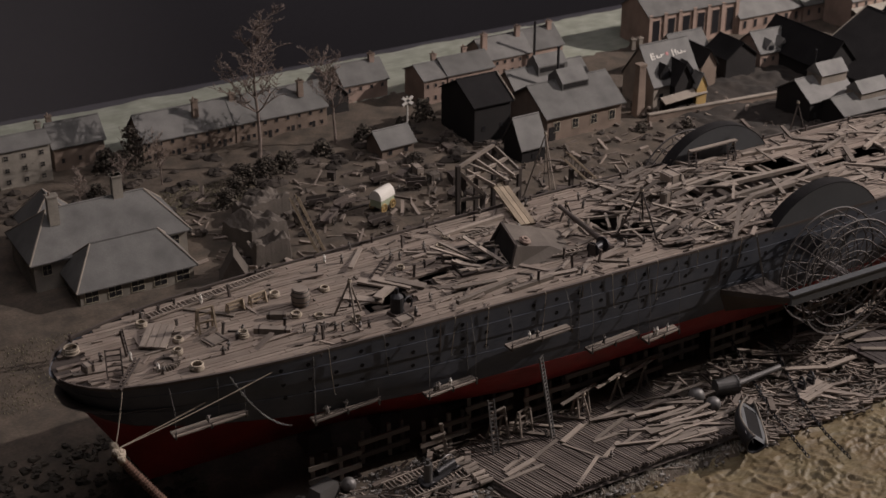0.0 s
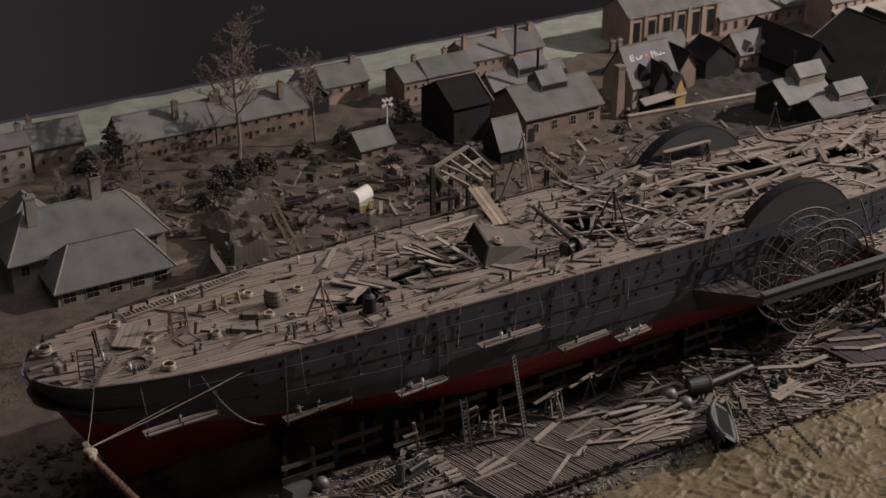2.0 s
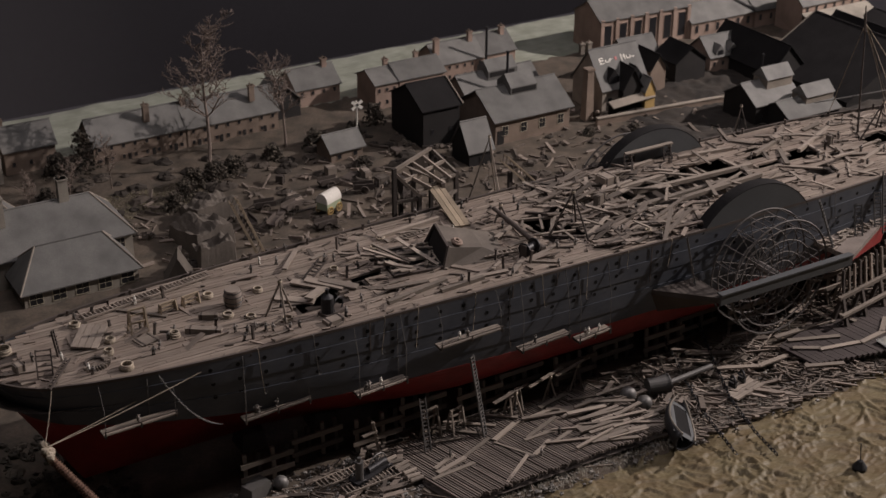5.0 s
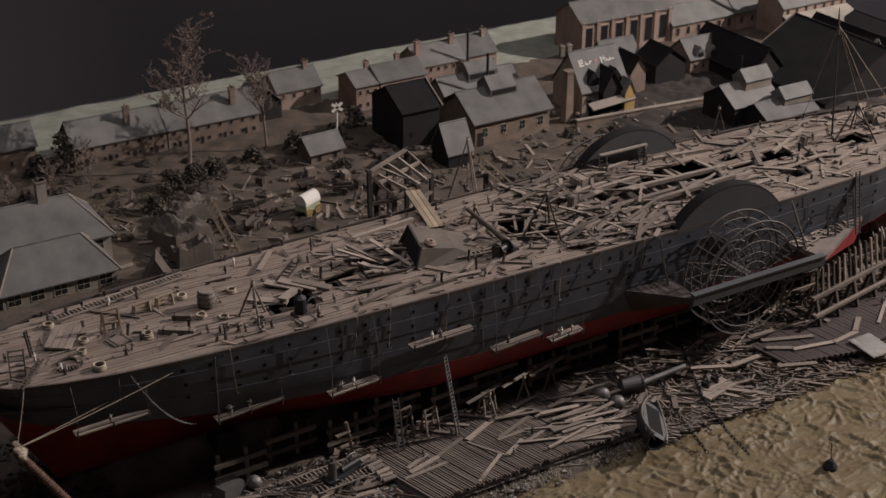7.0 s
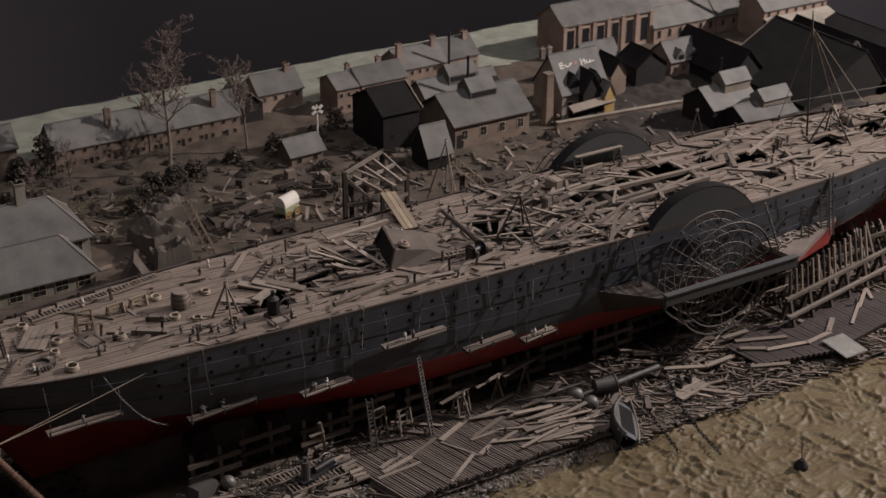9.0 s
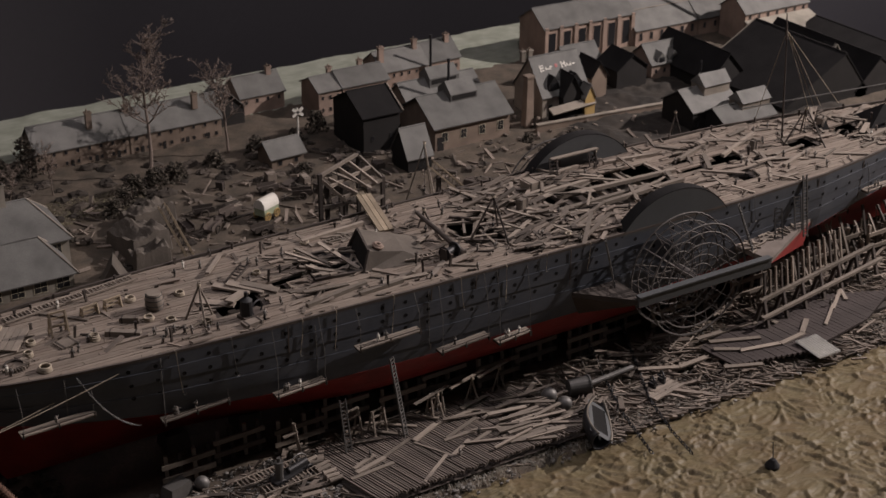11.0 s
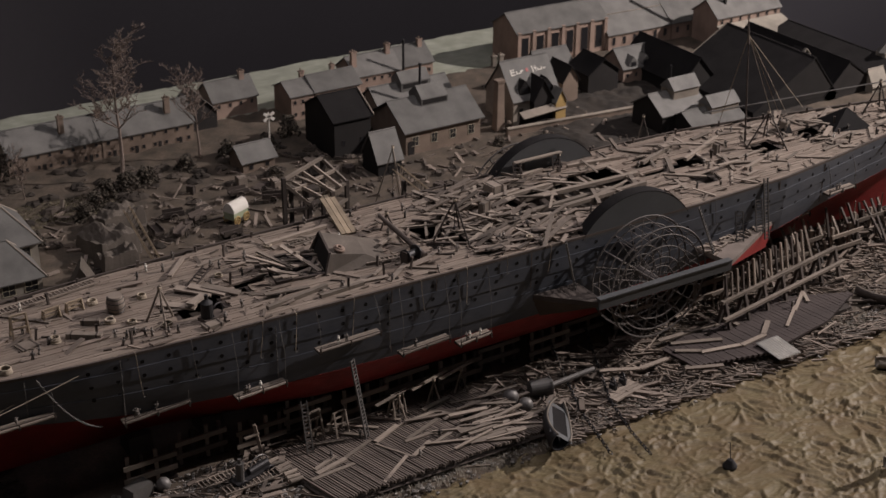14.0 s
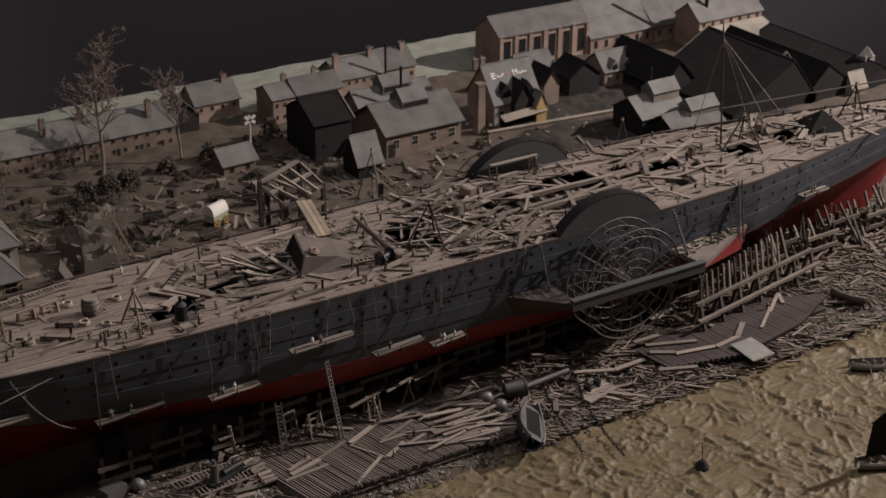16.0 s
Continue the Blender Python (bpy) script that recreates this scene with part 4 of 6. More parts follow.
ladder(aim((-28, 5.8, DECK_Z), (-22, 9.4, DECK_Z + 2.0)), 7, 1.6, DARKWOOD, "railed steps leading up from the open hatch")


def tripod(x, y, z, r, h, material, label, turn=0.0, name="sheerlegs", group="sheerlegs"):
    t = thing(name, at(x, y, z, 0, 0, turn), label, "tripod", group)
    for i in range(3):
        a = 2 * math.pi * i / 3 + 0.4
        part("leg", Geo().cyl((r * math.cos(a), r * math.sin(a), 0), (-0.25 * math.cos(a), -0.25 * math.sin(a), h + 0.6), 0.2, 0.16, n=7), material, t)
    part("lashing", Geo().ring((0, 0, h), 0.3, 0.12, n=12).ring((0, 0, h + 0.22), 0.28, 0.12, n=12), ROPE, t)
    part("tackle", Geo().cyl((0, 0, h - 0.2), (0, 0, h * 0.35), 0.06, n=5).ball((0, 0, h * 0.33), (0.28, 0.22, 0.4)), DARKIRON, t)
    return t


tripod(-35.8, -2.4, DECK_Z, 2.7, 6.6, WOOD, "timber tripod with a hanging tackle over the deck")
tripod(24, -1.2, DECK_Z - 0.02, 4.4, 8.6, DARKWOOD, "dark timber tripod straddling the open hatch", 20)
tripod(108.6, 4.4, DECK_Z - 0.02, 5.2, 7.8, DARKWOOD, "dark timber tripod straddling the open hatch", 30)
tripod(144, 5.5, DECK_Z, 3.4, 8, DARKWOOD, "dark timber tripod at the ship's narrow end", 10)
tripod(15.8, 10.4, DECK_Z, 1.6, 3.2, DARKWOOD, "small dark timber tripod on the deck", 50)

# barrel
b = thing("barrel", at(-41.1, 5.3, DECK_Z), "large brown wooden barrel standing on the deck", "barrel")
prof = [(1.25, 0), (1.5, 0.8), (1.58, 1.6), (1.5, 2.4), (1.25, 3.2)]
g = Geo()
for r0, z0 in prof:
    g.v += [(r0 * math.cos(math.pi * i / 10), r0 * math.sin(math.pi * i / 10), z0) for i in range(20)]
g.f = [(k * 20 + i, k * 20 + (i + 1) % 20, k * 20 + 20 + (i + 1) % 20, k * 20 + 20 + i) for k in range(4) for i in range(20)] + [tuple(range(80, 100)), tuple(range(19, -1, -1))]
part("body", g, WOOD, b)
for z, r in ((0.35, 1.42), (1.1, 1.58), (2.1, 1.58), (2.85, 1.42)):
    part("hoop", Geo().ring((0, 0, z), r, 0.07, n=22, k=5), DARKIRON, b)

# stack of wide boards, trestles, crates
t = thing("board_stack", at(-65.8, 6.6, DECK_Z, 0, 0, 58), "stack of wide new boards lying across the bow", "board stack")
for i in range(4):
    part("board", Geo().box((0, -1.65 + i * 1.1, 0.5 + 0.05 * i), (7.4, 1.0, 0.35)), WOOD, t)
for sx in (-2.5, 2.5):
    part("bearer", Geo().box((sx, 0, 0.16), (0.5, 4.4, 0.32)), DARKWOOD, t)


def trestle(x, y, z, rz, w, h, material=PALE, name="trestle"):
    t = thing(name, at(x, y, z, 0, 0, rz), "light timber trestle frame standing on the deck", "trestle", "trestles")
    for sx in (-1, 1):
        for sy in (-1, 1):
            part("leg", Geo().beam((sx * w / 2 * 1.1, sy * h * 0.22, 0), (sx * w / 2, sy * 0.15, h), 0.3, 0.3), material, t)
        part("brace", Geo().beam((sx * w / 2 * 1.05, -h * 0.14, h * 0.35), (sx * w / 2 * 1.05, h * 0.14, h * 0.35), 0.2, 0.25), material, t)
    for zz in (0.4, 0.75, 1.0):
        part("rail", Geo().box((0, 0, h * zz), (w * 1.15, 0.3, 0.3)), material, t)
    return t


trestle(-58, 5.2, DECK_Z, 0, 2.6, 4.2)
trestle(-51.5, 8.6, DECK_Z, 10, 2.8, 2.0)
trestle(-47.2, 9.2, DECK_Z, 10, 2.8, 2.0)


def crate(x, y, z, s, rz, material=WOOD, group="crates"):
    t = thing("crate", at(x, y, z, 0, 0, rz), "small brown wooden crate with battens", "crate", group)
    part("body", Geo().box((0, 0, s[2] / 2), s), material, t)
    for sx in (-1, 1):
        part("batten", Geo().box((sx * s[0] * 0.36, 0, s[2] / 2), (0.25, s[1] + 0.16, s[2] + 0.14)), DARKWOOD, t)


for x, y, s, rz in ((-78.6, 2.3, (1.6, 1.5, 1.5), 10), (35, 5.2, (2.4, 1.2, 3.2), 20), (42.5, 13.2, (3, 3, 2.4), 5), (33.4, 1.2, (1.8, 1.6, 1.2), 40), (-29, -8.2, (3.4, 1.8, 0.7), 8), (-49, -0.8, (6, 1.2, 1.0), -35), (-46.5, 3.2, (3.2, 1.0, 1.0), -30), (118, 8.5, (2.4, 1.6, 2.6), 20), (96, 6.5, (1.2, 1, 2.2), 10), (88, 14, (3, 1.4, 1.0), 0), (-58, 1.6, (3.4, 2.8, 0.3), 15)):
    crate(x, y, DECK_Z, s, rz)

# donkey engine by the forward hatch
en = thing("donkey_engine", at(-28.8, -5.6, DECK_Z, 0, 0, 15), "dark iron donkey engine beside the hatch", "engine")
part("boiler", Geo().cyl((0, 0, 0), (0, 0, 3.4), 1.1, n=14).cyl((0, 0, 3.4), (0, 0, 4.0), 1.1, 0.4, n=14), DARKIRON, en)
part("funnel", Geo().cyl((0, 0, 3.9), (0, 0, 4.9), 0.3, 0.34, n=10), DARKIRON, en)
part("flywheel", Geo().ring((1.8, -0.6, 1.5), 1.3, 0.16, rot(90, 0, 10), n=20, k=5), DARKIRON, en)
part("bed", Geo().box((1, 0, 0.3), (4.4, 2.4, 0.6)), DARKWOOD, en)

# wide hatch boards thrown about
for x, y, rz, ry in ((-31.5, 1.5, -42, 0), (-27, 4.6, -45, 4), (-24.8, 3.6, -45, 6), (-22.6, 2.6, -45, 5), (-27.5, 1.0, 40, 9)):
    solo("hatch_board", Geo().box((0, 0, 0.2), (7, 1.7, 0.35)), WOOD, at(x, y, DECK_Z + 0.1 + abs(math.sin(radians(ry))) * 3.4, 0, ry, rz), "wide plank hatch board leaning by the opening", "board", "hatch boards")

# the hawser reel by the bow
reel = thing("hawser_fan", at(-67.6, -1.2, DECK_Z), "half ring of ribbed pale timber on the bow deck", "timber fan")
for i in range(15):
    a = radians(-150 + i * 13)
    part("rib", Geo().beam((1.5 * math.cos(a), 1.5 * math.sin(a), 0.3), (2.5 * math.cos(a), 2.5 * math.sin(a), 0.3), 0.2, 0.6), WOOD, reel)
part("hub", Geo().ring((0, 0, 0.3), 1.5, 0.2, n=24, k=6), DARKWOOD, reel)

# the covered skylight
sk = thing("skylight", at(-1, 3.4, DECK_Z, 0, 0, -8), "grey brown canvas covered skylight house with a dark open end", "skylight")
part("cover", Geo().add([(-2, -5, 0), (10.5, -4.8, 0), (12.5, 5.4, 0), (-1, 6, 0), (-0.6, -4.0, 3.6), (6.5, -3.0, 1.9), (7.5, 4, 1.7), (0.3, 4.4, 4.2)],
                        [(0, 1, 5, 4), (1, 2, 6, 5), (2, 3, 7, 6), (4, 5, 6, 7)]), TARP, sk, "grey brown canvas cover")
part("end_frame", Geo().beam((-2, -5, 0), (-0.7, -4, 3.7), 0.4, 0.4).beam((-1.1, 6, 0.1), (0.2, 4.4, 4.3), 0.4, 0.4).beam((-0.7, -4, 3.7), (0.2, 4.4, 4.3), 0.4, 0.4), DARKWOOD, sk)
# black panel that paints the shade of the open end
part("end_panel", Geo().add([(-1.7, -4.8, 0), (-0.7, 5.8, 0), (0.2, 4.4, 4.1), (-0.6, -4, 3.5)], [(0, 1, 2, 3)]), BLACKWALL, sk, "black panel for the shaded open end")
for s, yy in ((-1, -4.6), (1, 5.4)):
    part("coaming", Geo().box((-6.5, yy, 0.25), (9.5, 0.6, 0.5)), DARKWOOD, sk, "dark timber hatch edge")
part("coaming", Geo().box((-11, 0.4, 0.25), (0.6, 9.6, 0.5)), DARKWOOD, sk)
# black sheet laid on the deck as the hatch's shaded depth
part("well", Geo().box((-6.2, 0.4, 0.12), (9, 9.2, 0.1)), BLACKWALL, sk, "black sheet for the shaded hatch opening")
part("life_ring", Geo().ring((1.6, -2.6, 3.7), 0.85, 0.3, rot(12, 14, 0), n=20).ring((1.6, -2.6, 4.0), 0.55, 0.25, rot(12, 14, 0), n=18), PINKBRICK, sk, "coiled reddish rope on the canvas", smooth=True)
for i in range(20):
    loose_plank(-8 + rnd.uniform(-4, 4), 3.5 + rnd.uniform(-4, 4), DECK_Z + 0.2, rnd.uniform(-60, 60), "loose planks on the deck", "weathered brown plank lying loose on the ship's deck", ry=rnd.uniform(4, 25), mesh_list=PLANKS)

# windlass
wl = thing("windlass", at(12.6, -4.2, DECK_Z, 0, 0, 20), "dark iron winding drum between timber cheeks", "windlass")
part("drum", Geo().cyl((-1.6, 0, 1.5), (1.6, 0, 1.5), 0.7, n=12), DARKIRON, wl)
for s in (-1, 1):
    part("cheek", Geo().box((s * 1.8, 0, 1.3), (0.4, 1.6, 2.6), taper=0.7), DARKWOOD, wl)
    part("flange", Geo().cyl((s * 1.35, 0, 1.5), (s * 1.55, 0, 1.5), 1.35, n=16), DARKIRON, wl)
spar = thing("spar", aim((15.5, -4.5, DECK_Z + 0.5), (14.5, 10.5, DECK_Z + 2.8)), "heavy dark timber spar lying slanting over the deck", "spar")
part("pole", Geo().cyl((0, 0, 0), (15.5, 0, 0), 0.6, 0.4, n=10), DARKWOOD, spar)

# mast with stays
mast = thing("mast", at(105.8, 8.0, DECK_Z), "thin bare wooden mast with slack stays", "mast")
part("pole", Geo().cyl((0, 0, 0), (-1.8, 0.3, 26), 0.24, 0.14, n=8), DARKWOOD, mast)
part("top_spar", Geo().cyl((-1.6, 0.3, 23), (-2.2, 0.4, 28.8), 0.32, 0.1, n=7), DARKWOOD, mast)
for e in ((4.2, -2.6, 7.5), (21.5, 10.2, 0.3), (19, 9.6, 0.3), (26.4, 9.4, 0.3), (2.5, 11.5, 0.3)):
    part("stay", Geo().cyl((-1.7, 0.3, 25), e, 0.07, n=5), ROPE, mast)
part("rail_rope", Geo().cyl((-2.6, 11.0, 4.0), (66.4, -6.0, 8), 0.16, n=6), IRON, mast, "long grey rail slung over the deck")

# dark awnings and boats at the stern
aw = Geo().add([(-5, -4.2, 0), (5, -4.2, 0), (5, 4.2, 0), (-5, 4.2, 0), (0.5, 0.2, 4)], [(0, 1, 4), (1, 2, 4), (2, 3, 4), (3, 0, 4), (3, 2, 1, 0)])
solo("awning", aw, DARKSLATE, at(133, 5.0, DECK_Z + 0.05, 0, 0, -15), "dark pyramid shaped canvas awning over a hatch", "awning")
solo("awning", Geo().add([(-1.4, -1, 0), (1.6, -1.2, 0), (1.4, 1.2, 0), (-1.2, 1, 0), (0.6, 0, 3)], [(0, 1, 4), (1, 2, 4), (2, 3, 4), (3, 0, 4), (3, 2, 1, 0)]), DARKSLATE, at(117.5, 8.2, DECK_Z + 0.05), "small dark canvas cover over gear", "awning")
for x, y, ln, rz in ((33, 16.5, 14, 5), (52, 17.5, 12, 5), (70, 15.8, 13, -8), (84, 12, 12, 20), (95, 10, 16, 24), (101, -2, 12, 18), (126, -1, 8, 12), (-1, 16, 14, 6), (-12, -6.5, 13, 10), (-4, -8.2, 9, 4)):
    s2 = solo("timber_baulk", Geo().box((0, 0, 0.35), (ln, 0.8, 0.7)), WOOD, at(x, y, DECK_Z + 0.02, 0, 0, rz), "long squared timber lying on the deck", "timber baulk", "timber baulks")

# broken beams across the midship hatch
for i in range(9):
    y = -2 + i * 1.35
    solo("timber_baulk", Geo().box((0, 0, 0), (rnd.uniform(6, 10), 0.5, 0.5)), rnd.choice((WOOD, DARKWOOD)), at(23 + rnd.uniform(-1.5, 1.5), y, DECK_Z + 0.1, 0, rnd.uniform(-5, 5), rnd.choice((70, 15, -30, 50)) + rnd.uniform(-12, 12)), "broken timber lying across the open hatch", "timber baulk", "timber baulks")

# staging before the far paddle box
for x in (50.5, 60.5):
    ladder(aim((x, 16.2, DECK_Z), (x + 0.8, 18.0, DECK_Z + 3.4)), 3.8, 1.5, DARKWOOD, "short dark ladder of the far staging", step=0.8)
    tripod(x + 2.0, 18.4, DECK_Z, 1.0, 2.5, DARKWOOD, "splayed timber trestle under a staging plank", 20, name="trestle", group="trestles")
solo("staging_plank", Geo().box((0, 0, 0.15), (12, 1.0, 0.3)), WOOD, at(57, 18.3, DECK_Z + 3.1, 0, 0, 0), "brown staging plank resting on trestles", "plank")

# things hung on the hull's side
def staging(xa, xb, z, y, sag=0.0):
    t = thing("hull_staging", at((xa + xb) / 2, y, z), "narrow plank staging slung on ropes down the hull", "staging", "hull stagings")
    ln = xb - xa
    for j in range(3):
        part("board", Geo().beam((-ln / 2, -0.7 + j * 0.7, 0.1), (ln / 2, -0.7 + j * 0.7, 0.1 + sag), 0.6, 0.2), WOOD, t)
    part("edge_rail", Geo().beam((-ln / 2, -1.05, 0.75), (ln / 2, -1.05, 0.75 + sag), 0.12, 0.16), DARKWOOD, t)
    for s in (-1, 0.0, 1):
        part("bracket", Geo().box((s * ln * 0.48, 0.0, -0.15 + sag * (s + 1) / 2), (0.35, 2.3, 0.35)).box((s * ln * 0.48, -1.05, 0.4), (0.2, 0.2, 1.1)), DARKWOOD, t)
    for s in (-1, 1):
        part("hanger", Geo().tube([(s * ln * 0.47, -0.9, 0), (s * ln * 0.47 + 0.3, -0.3, (DECK_Z - z) * 0.5), (s * ln * 0.46, 0.9, DECK_Z - z)], 0.06), IRON, t)
    for i in range(rnd.randint(1, 3)):
        u = rnd.uniform(-0.4, 0.4) * ln
        figurine((xa + xb) / 2 + u, y - 0.2, z + 0.2 + sag * 0.5, white=rnd.random() < 0.3)
    return t


def side_y(x, z):
    return hull_point(x, (DECK_Z - z) / (DECK_Z - KEEL_Z), -1, 0.1)[1]


for xa, xb, z, sag in ((-70.0, -57.8, 21.6, 0.3), (-47, -35, 17.2, 0.6), (-27.5, -18, 17.2, 0.4), (-12.0, 0.6, 22.2, 0.3), (4.8, 15.2, 16.6, 0.6), (17.4, 24.5, 14.8, 0.6), (103, 111, 17.2, 0.6), (114, 122, 22.0, 0.3)):
    staging(xa, xb, z, side_y((xa + xb) / 2, z) - 1.5, sag)


def chain(pts, link, label, group="chains", material=IRON):
    """A chain of single links along a line."""
    t = thing("chain", at(*pts[0]), label, "chain", group)
    me = Geo().ring((0, 0, 0), link * 0.5, link * 0.16, Matrix(((1.5, 0, 0), (0, 0.8, 0), (0, 0, 1))), n=8, k=4).mesh("link", material)
    o = Vector(pts[0])
    n = 0
    for a, b in zip(pts, pts[1:]):
        a, b = Vector(a), Vector(b)
        d = b - a
        k = max(1, int(d.length / (link * 1.15)))
        q = d.to_track_quat("X", "Z").to_matrix().to_4x4()
        for i in range(k):
            p = a + d * (i / k) - o
            part("link", me, None, t, m=Matrix.Translation(p * K) @ q @ pose(0, 0, 0, 90 * (n % 2)))
            n += 1
    return t


def sag_line(a, b, drop, n=14):
    a, b = Vector(a), Vector(b)
    return [tuple(a.lerp(b, i / n) - Vector((0, 0, drop * 4 * (i / n) * (1 - i / n)))) for i in range(n + 1)]


for x, z0, z1 in ((-46.5, 29, 15.5), (3.2, 28.8, 17.5), (-62, 28.8, 20), (-19, 28, 17)):
    chain([(x, side_y(x, 27) - 0.16, z0), (x + 0.2, side_y(x, 20) - 0.2, z1)], 0.3, "grey iron chain hanging down the hull side")
chain(sag_line((-60, side_y(-60, 29) - 0.5, 29), (-50, side_y(-50, 20) - 0.7, 17.5), 2.5), 0.36, "slack grey chain looped along the hull side")

# upright fenders and straps down the plating
for x, z0, z1 in ((-45, 29.3, 17), (-24, 29.3, 24), (3.9, 29.3, 16.5), (13.2, 29.3, 16), (34, 29.3, 22), (98, 29.3, 18), (113, 29.3, 20)):
    y0, y1 = side_y(x, 28), side_y(x, z1)
    solo("side_fender", Geo().beam((0, 0, z0 - z1), (0, y1 - y0, 0), 0.22, 0.08), DARKWOOD, at(x, y0 - 0.1, z1), "upright dark timber fender on the hull plating", "fender", "hull fenders")


def lean_ladder(a, b, w=1.1, label="grey timber ladder leaning against the hull", step=0.72):
    return ladder(aim(a, b), (Vector(b) - Vector(a)).length, w, IRON, label, step=step)


lean_ladder((-3.4, -15.4, 1.9), (-5, -12.9, 18))
lean_ladder((-14.6, -14.6, 1.9), (-14.4, -12.0, 12))
lean_ladder((43, -14.8, 20.2), (41.2, -13.4, 30), w=0.9)
lean_ladder((76, -17, 20.2), (73.4, -14.2, 30), w=1.0)
lean_ladder((84.5, -15.4, 20.2), (85.5, -13.2, 26), w=1.5)
lean_ladder((91, -14.2, 20.2), (91.6, -12.2, 27), w=1.5)
lean_ladder((93.4, -14, 18), (93.6, -11.6, 31), w=1.0)

# mooring boom and ropes at the bow
bo = thing("mooring_boom", aim((-79.4, -9.5, 22.0), (-66, -17, 1.0)), "thick boom bound with rope below the bow", "boom")
part("spar", Geo().cyl((0, 0, 0), (25.5, 0, 0), 0.55, 0.8, n=12), RUSTROPE, bo)
for i in range(46):
    part("binding", Geo().ring((0.6 + i * 0.5, 0, 0), 0.62 + i * 0.006, 0.12, rot(0, 90, 0), n=12, k=4), RUSTROPE, bo)
for i in range(7):
    part("knot", Geo().ball((rnd.uniform(-0.8, 2.2), rnd.uniform(-0.9, 0.9), rnd.uniform(-0.9, 0.9)), (0.75, 0.6, 0.6), 8, 6, 0.15, rnd), ROPE, bo)
TOP = Vector((-79.2, -9.6, 22.4))
for e in ((-76.2, -6.4, 30.0), (-46.5, -9.6, 29.9), (-36, -4.5, 30.6)):
    t = thing("mooring_rope", at(*TOP), "taut pale mooring rope from the boom to the deck", "rope", "mooring ropes")
    part("strand", Geo().tube([tuple(Vector(p) - TOP) for p in sag_line(TOP, e, 0.5)], 0.085), ROPE, t)

# building cradle under the hull
def cradle(x, y, n, h, gap=2.6):
    t = thing("cradle_frame", at(x, y, 1.4), "rough timber cradle frame propping the hull", "timber frame", "cradle frames")
    for i in range(n):
        part("post", Geo().beam((i * gap, 0, 0), (i * gap + rnd.uniform(-0.3, 0.3), 0.6, h), 0.65, 0.65), DARKWOOD if i % 2 else WOOD, t)
    for z in (h * 0.35, h * 0.75):
        part("rail", Geo().beam((-1, -0.4, z), ((n - 1) * gap + 1, -0.4, z + 0.2), 0.4, 0.9), WOOD, t)
    part("sill", Geo().box(((n - 1) * gap / 2, 0, 0.1), ((n - 1) * gap + 2, 1.2, 0.7)), DARKWOOD, t)
    return t


for i in range(19):
    x = -46 + i * 10.6
    cradle(x, -7.4 + (2.5 if i % 2 else 0) + (max(0, x - 100) * 0.1), 4, 6.5 if x < 70 else 8)
wy = thing("launching_way", at(80, -17.5, 1.4, 0, 0, 10), "long timber way with short upright posts below the red bottom", "launching way", "launching ways")
part("beam", Geo().box((19, 0, 7.0), (40, 0.8, 0.7)), WOOD, wy)
part("lower_beam", Geo().box((19, -1.8, 4.0), (42, 0.8, 0.6)), WOOD, wy)
for i in range(15):
    part("post", Geo().beam((0.6 + i * 1.9, 0.2, 7.6), (0.6 + i * 1.9, 0.9 + i * 0.06, 12.6 + 0.12 * i), 0.45, 0.45), WOOD if i % 3 else DARKWOOD, wy)
for i in range(7):
    part("trestle_leg", Geo().beam((i * 6.4, -2.4, 0), (i * 6.4, 0, 7.2), 0.7, 0.7).beam((i * 6.4, 1.6, 0), (i * 6.4, 0, 7.2), 0.7, 0.7), DARKWOOD, wy)
for i in range(12):
    x = -40 + i * 14
    solo("keel_block", Geo().box((0, 0, 1.9), (5, 5, 3.9), taper=0.8), DARKWOOD, at(x, MID_Y, 1.2), "stack of dark timber keel blocks under the ship", "keel block", "keel blocks")

# loose lines and hooks hanging down the plating
for i in range(13):
    x = -44 + i * 10.4 + rnd.uniform(-2.5, 2.5)
    if 40 < x < 78:
        continue
    ln = rnd.uniform(3, 9)
    y = side_y(x, 27)
    bend = rnd.uniform(-0.8, 0.8)
    t = thing("hanging_line", at(x, y - 0.26, DECK_Z + 0.3), "thin pale line with a hook hanging down the hull", "rope", "hanging lines")
    part("strand", Geo().tube([(0, 0.5, 0.15), (0, 0, 0), (bend * 0.4, 0, -ln * 0.5), (bend, 0, -ln)], 0.06), rnd.choice((ROPE, IRON)), t)
    part("hook", Geo().ring((bend + 0.2, -0.05, -ln - 0.1), 0.25, 0.08, rot(90), n=10, k=4, a0=2.6, a1=6.6), IRON, t)

# the shore: slatted slip, wharf, timber and rubble
slip = thing("slatted_slip", at(0, 0, 0), "broad slipway of narrow grey timber slats", "slipway")
SLAT = Geo().box((0, 0, 0), (0.27, 21, 0.5)).mesh("slat", SLATWOOD)
for i in range(82):
    x = -22 + i * 0.55
    part("slat", SLAT, None, slip, m=at(x + 2.6, -20.2 + rnd.uniform(-0.4, 0.4), 2.35, -1.5, 0, 13))
for y in (-12, -20, -28):
    part("bearer", Geo().box((2.5, y, 1.85), (46, 0.8, 0.6)), DARKWOOD, slip)
part("bed", Geo().add([(-22.5, -10, 1.75), (22.5, -10, 1.75), (27.5, -30.5, 1.4), (-17.5, -30.5, 1.4)], [(0, 3, 2, 1)]), DARKWOOD, slip, "dark ground boards beneath the slats")

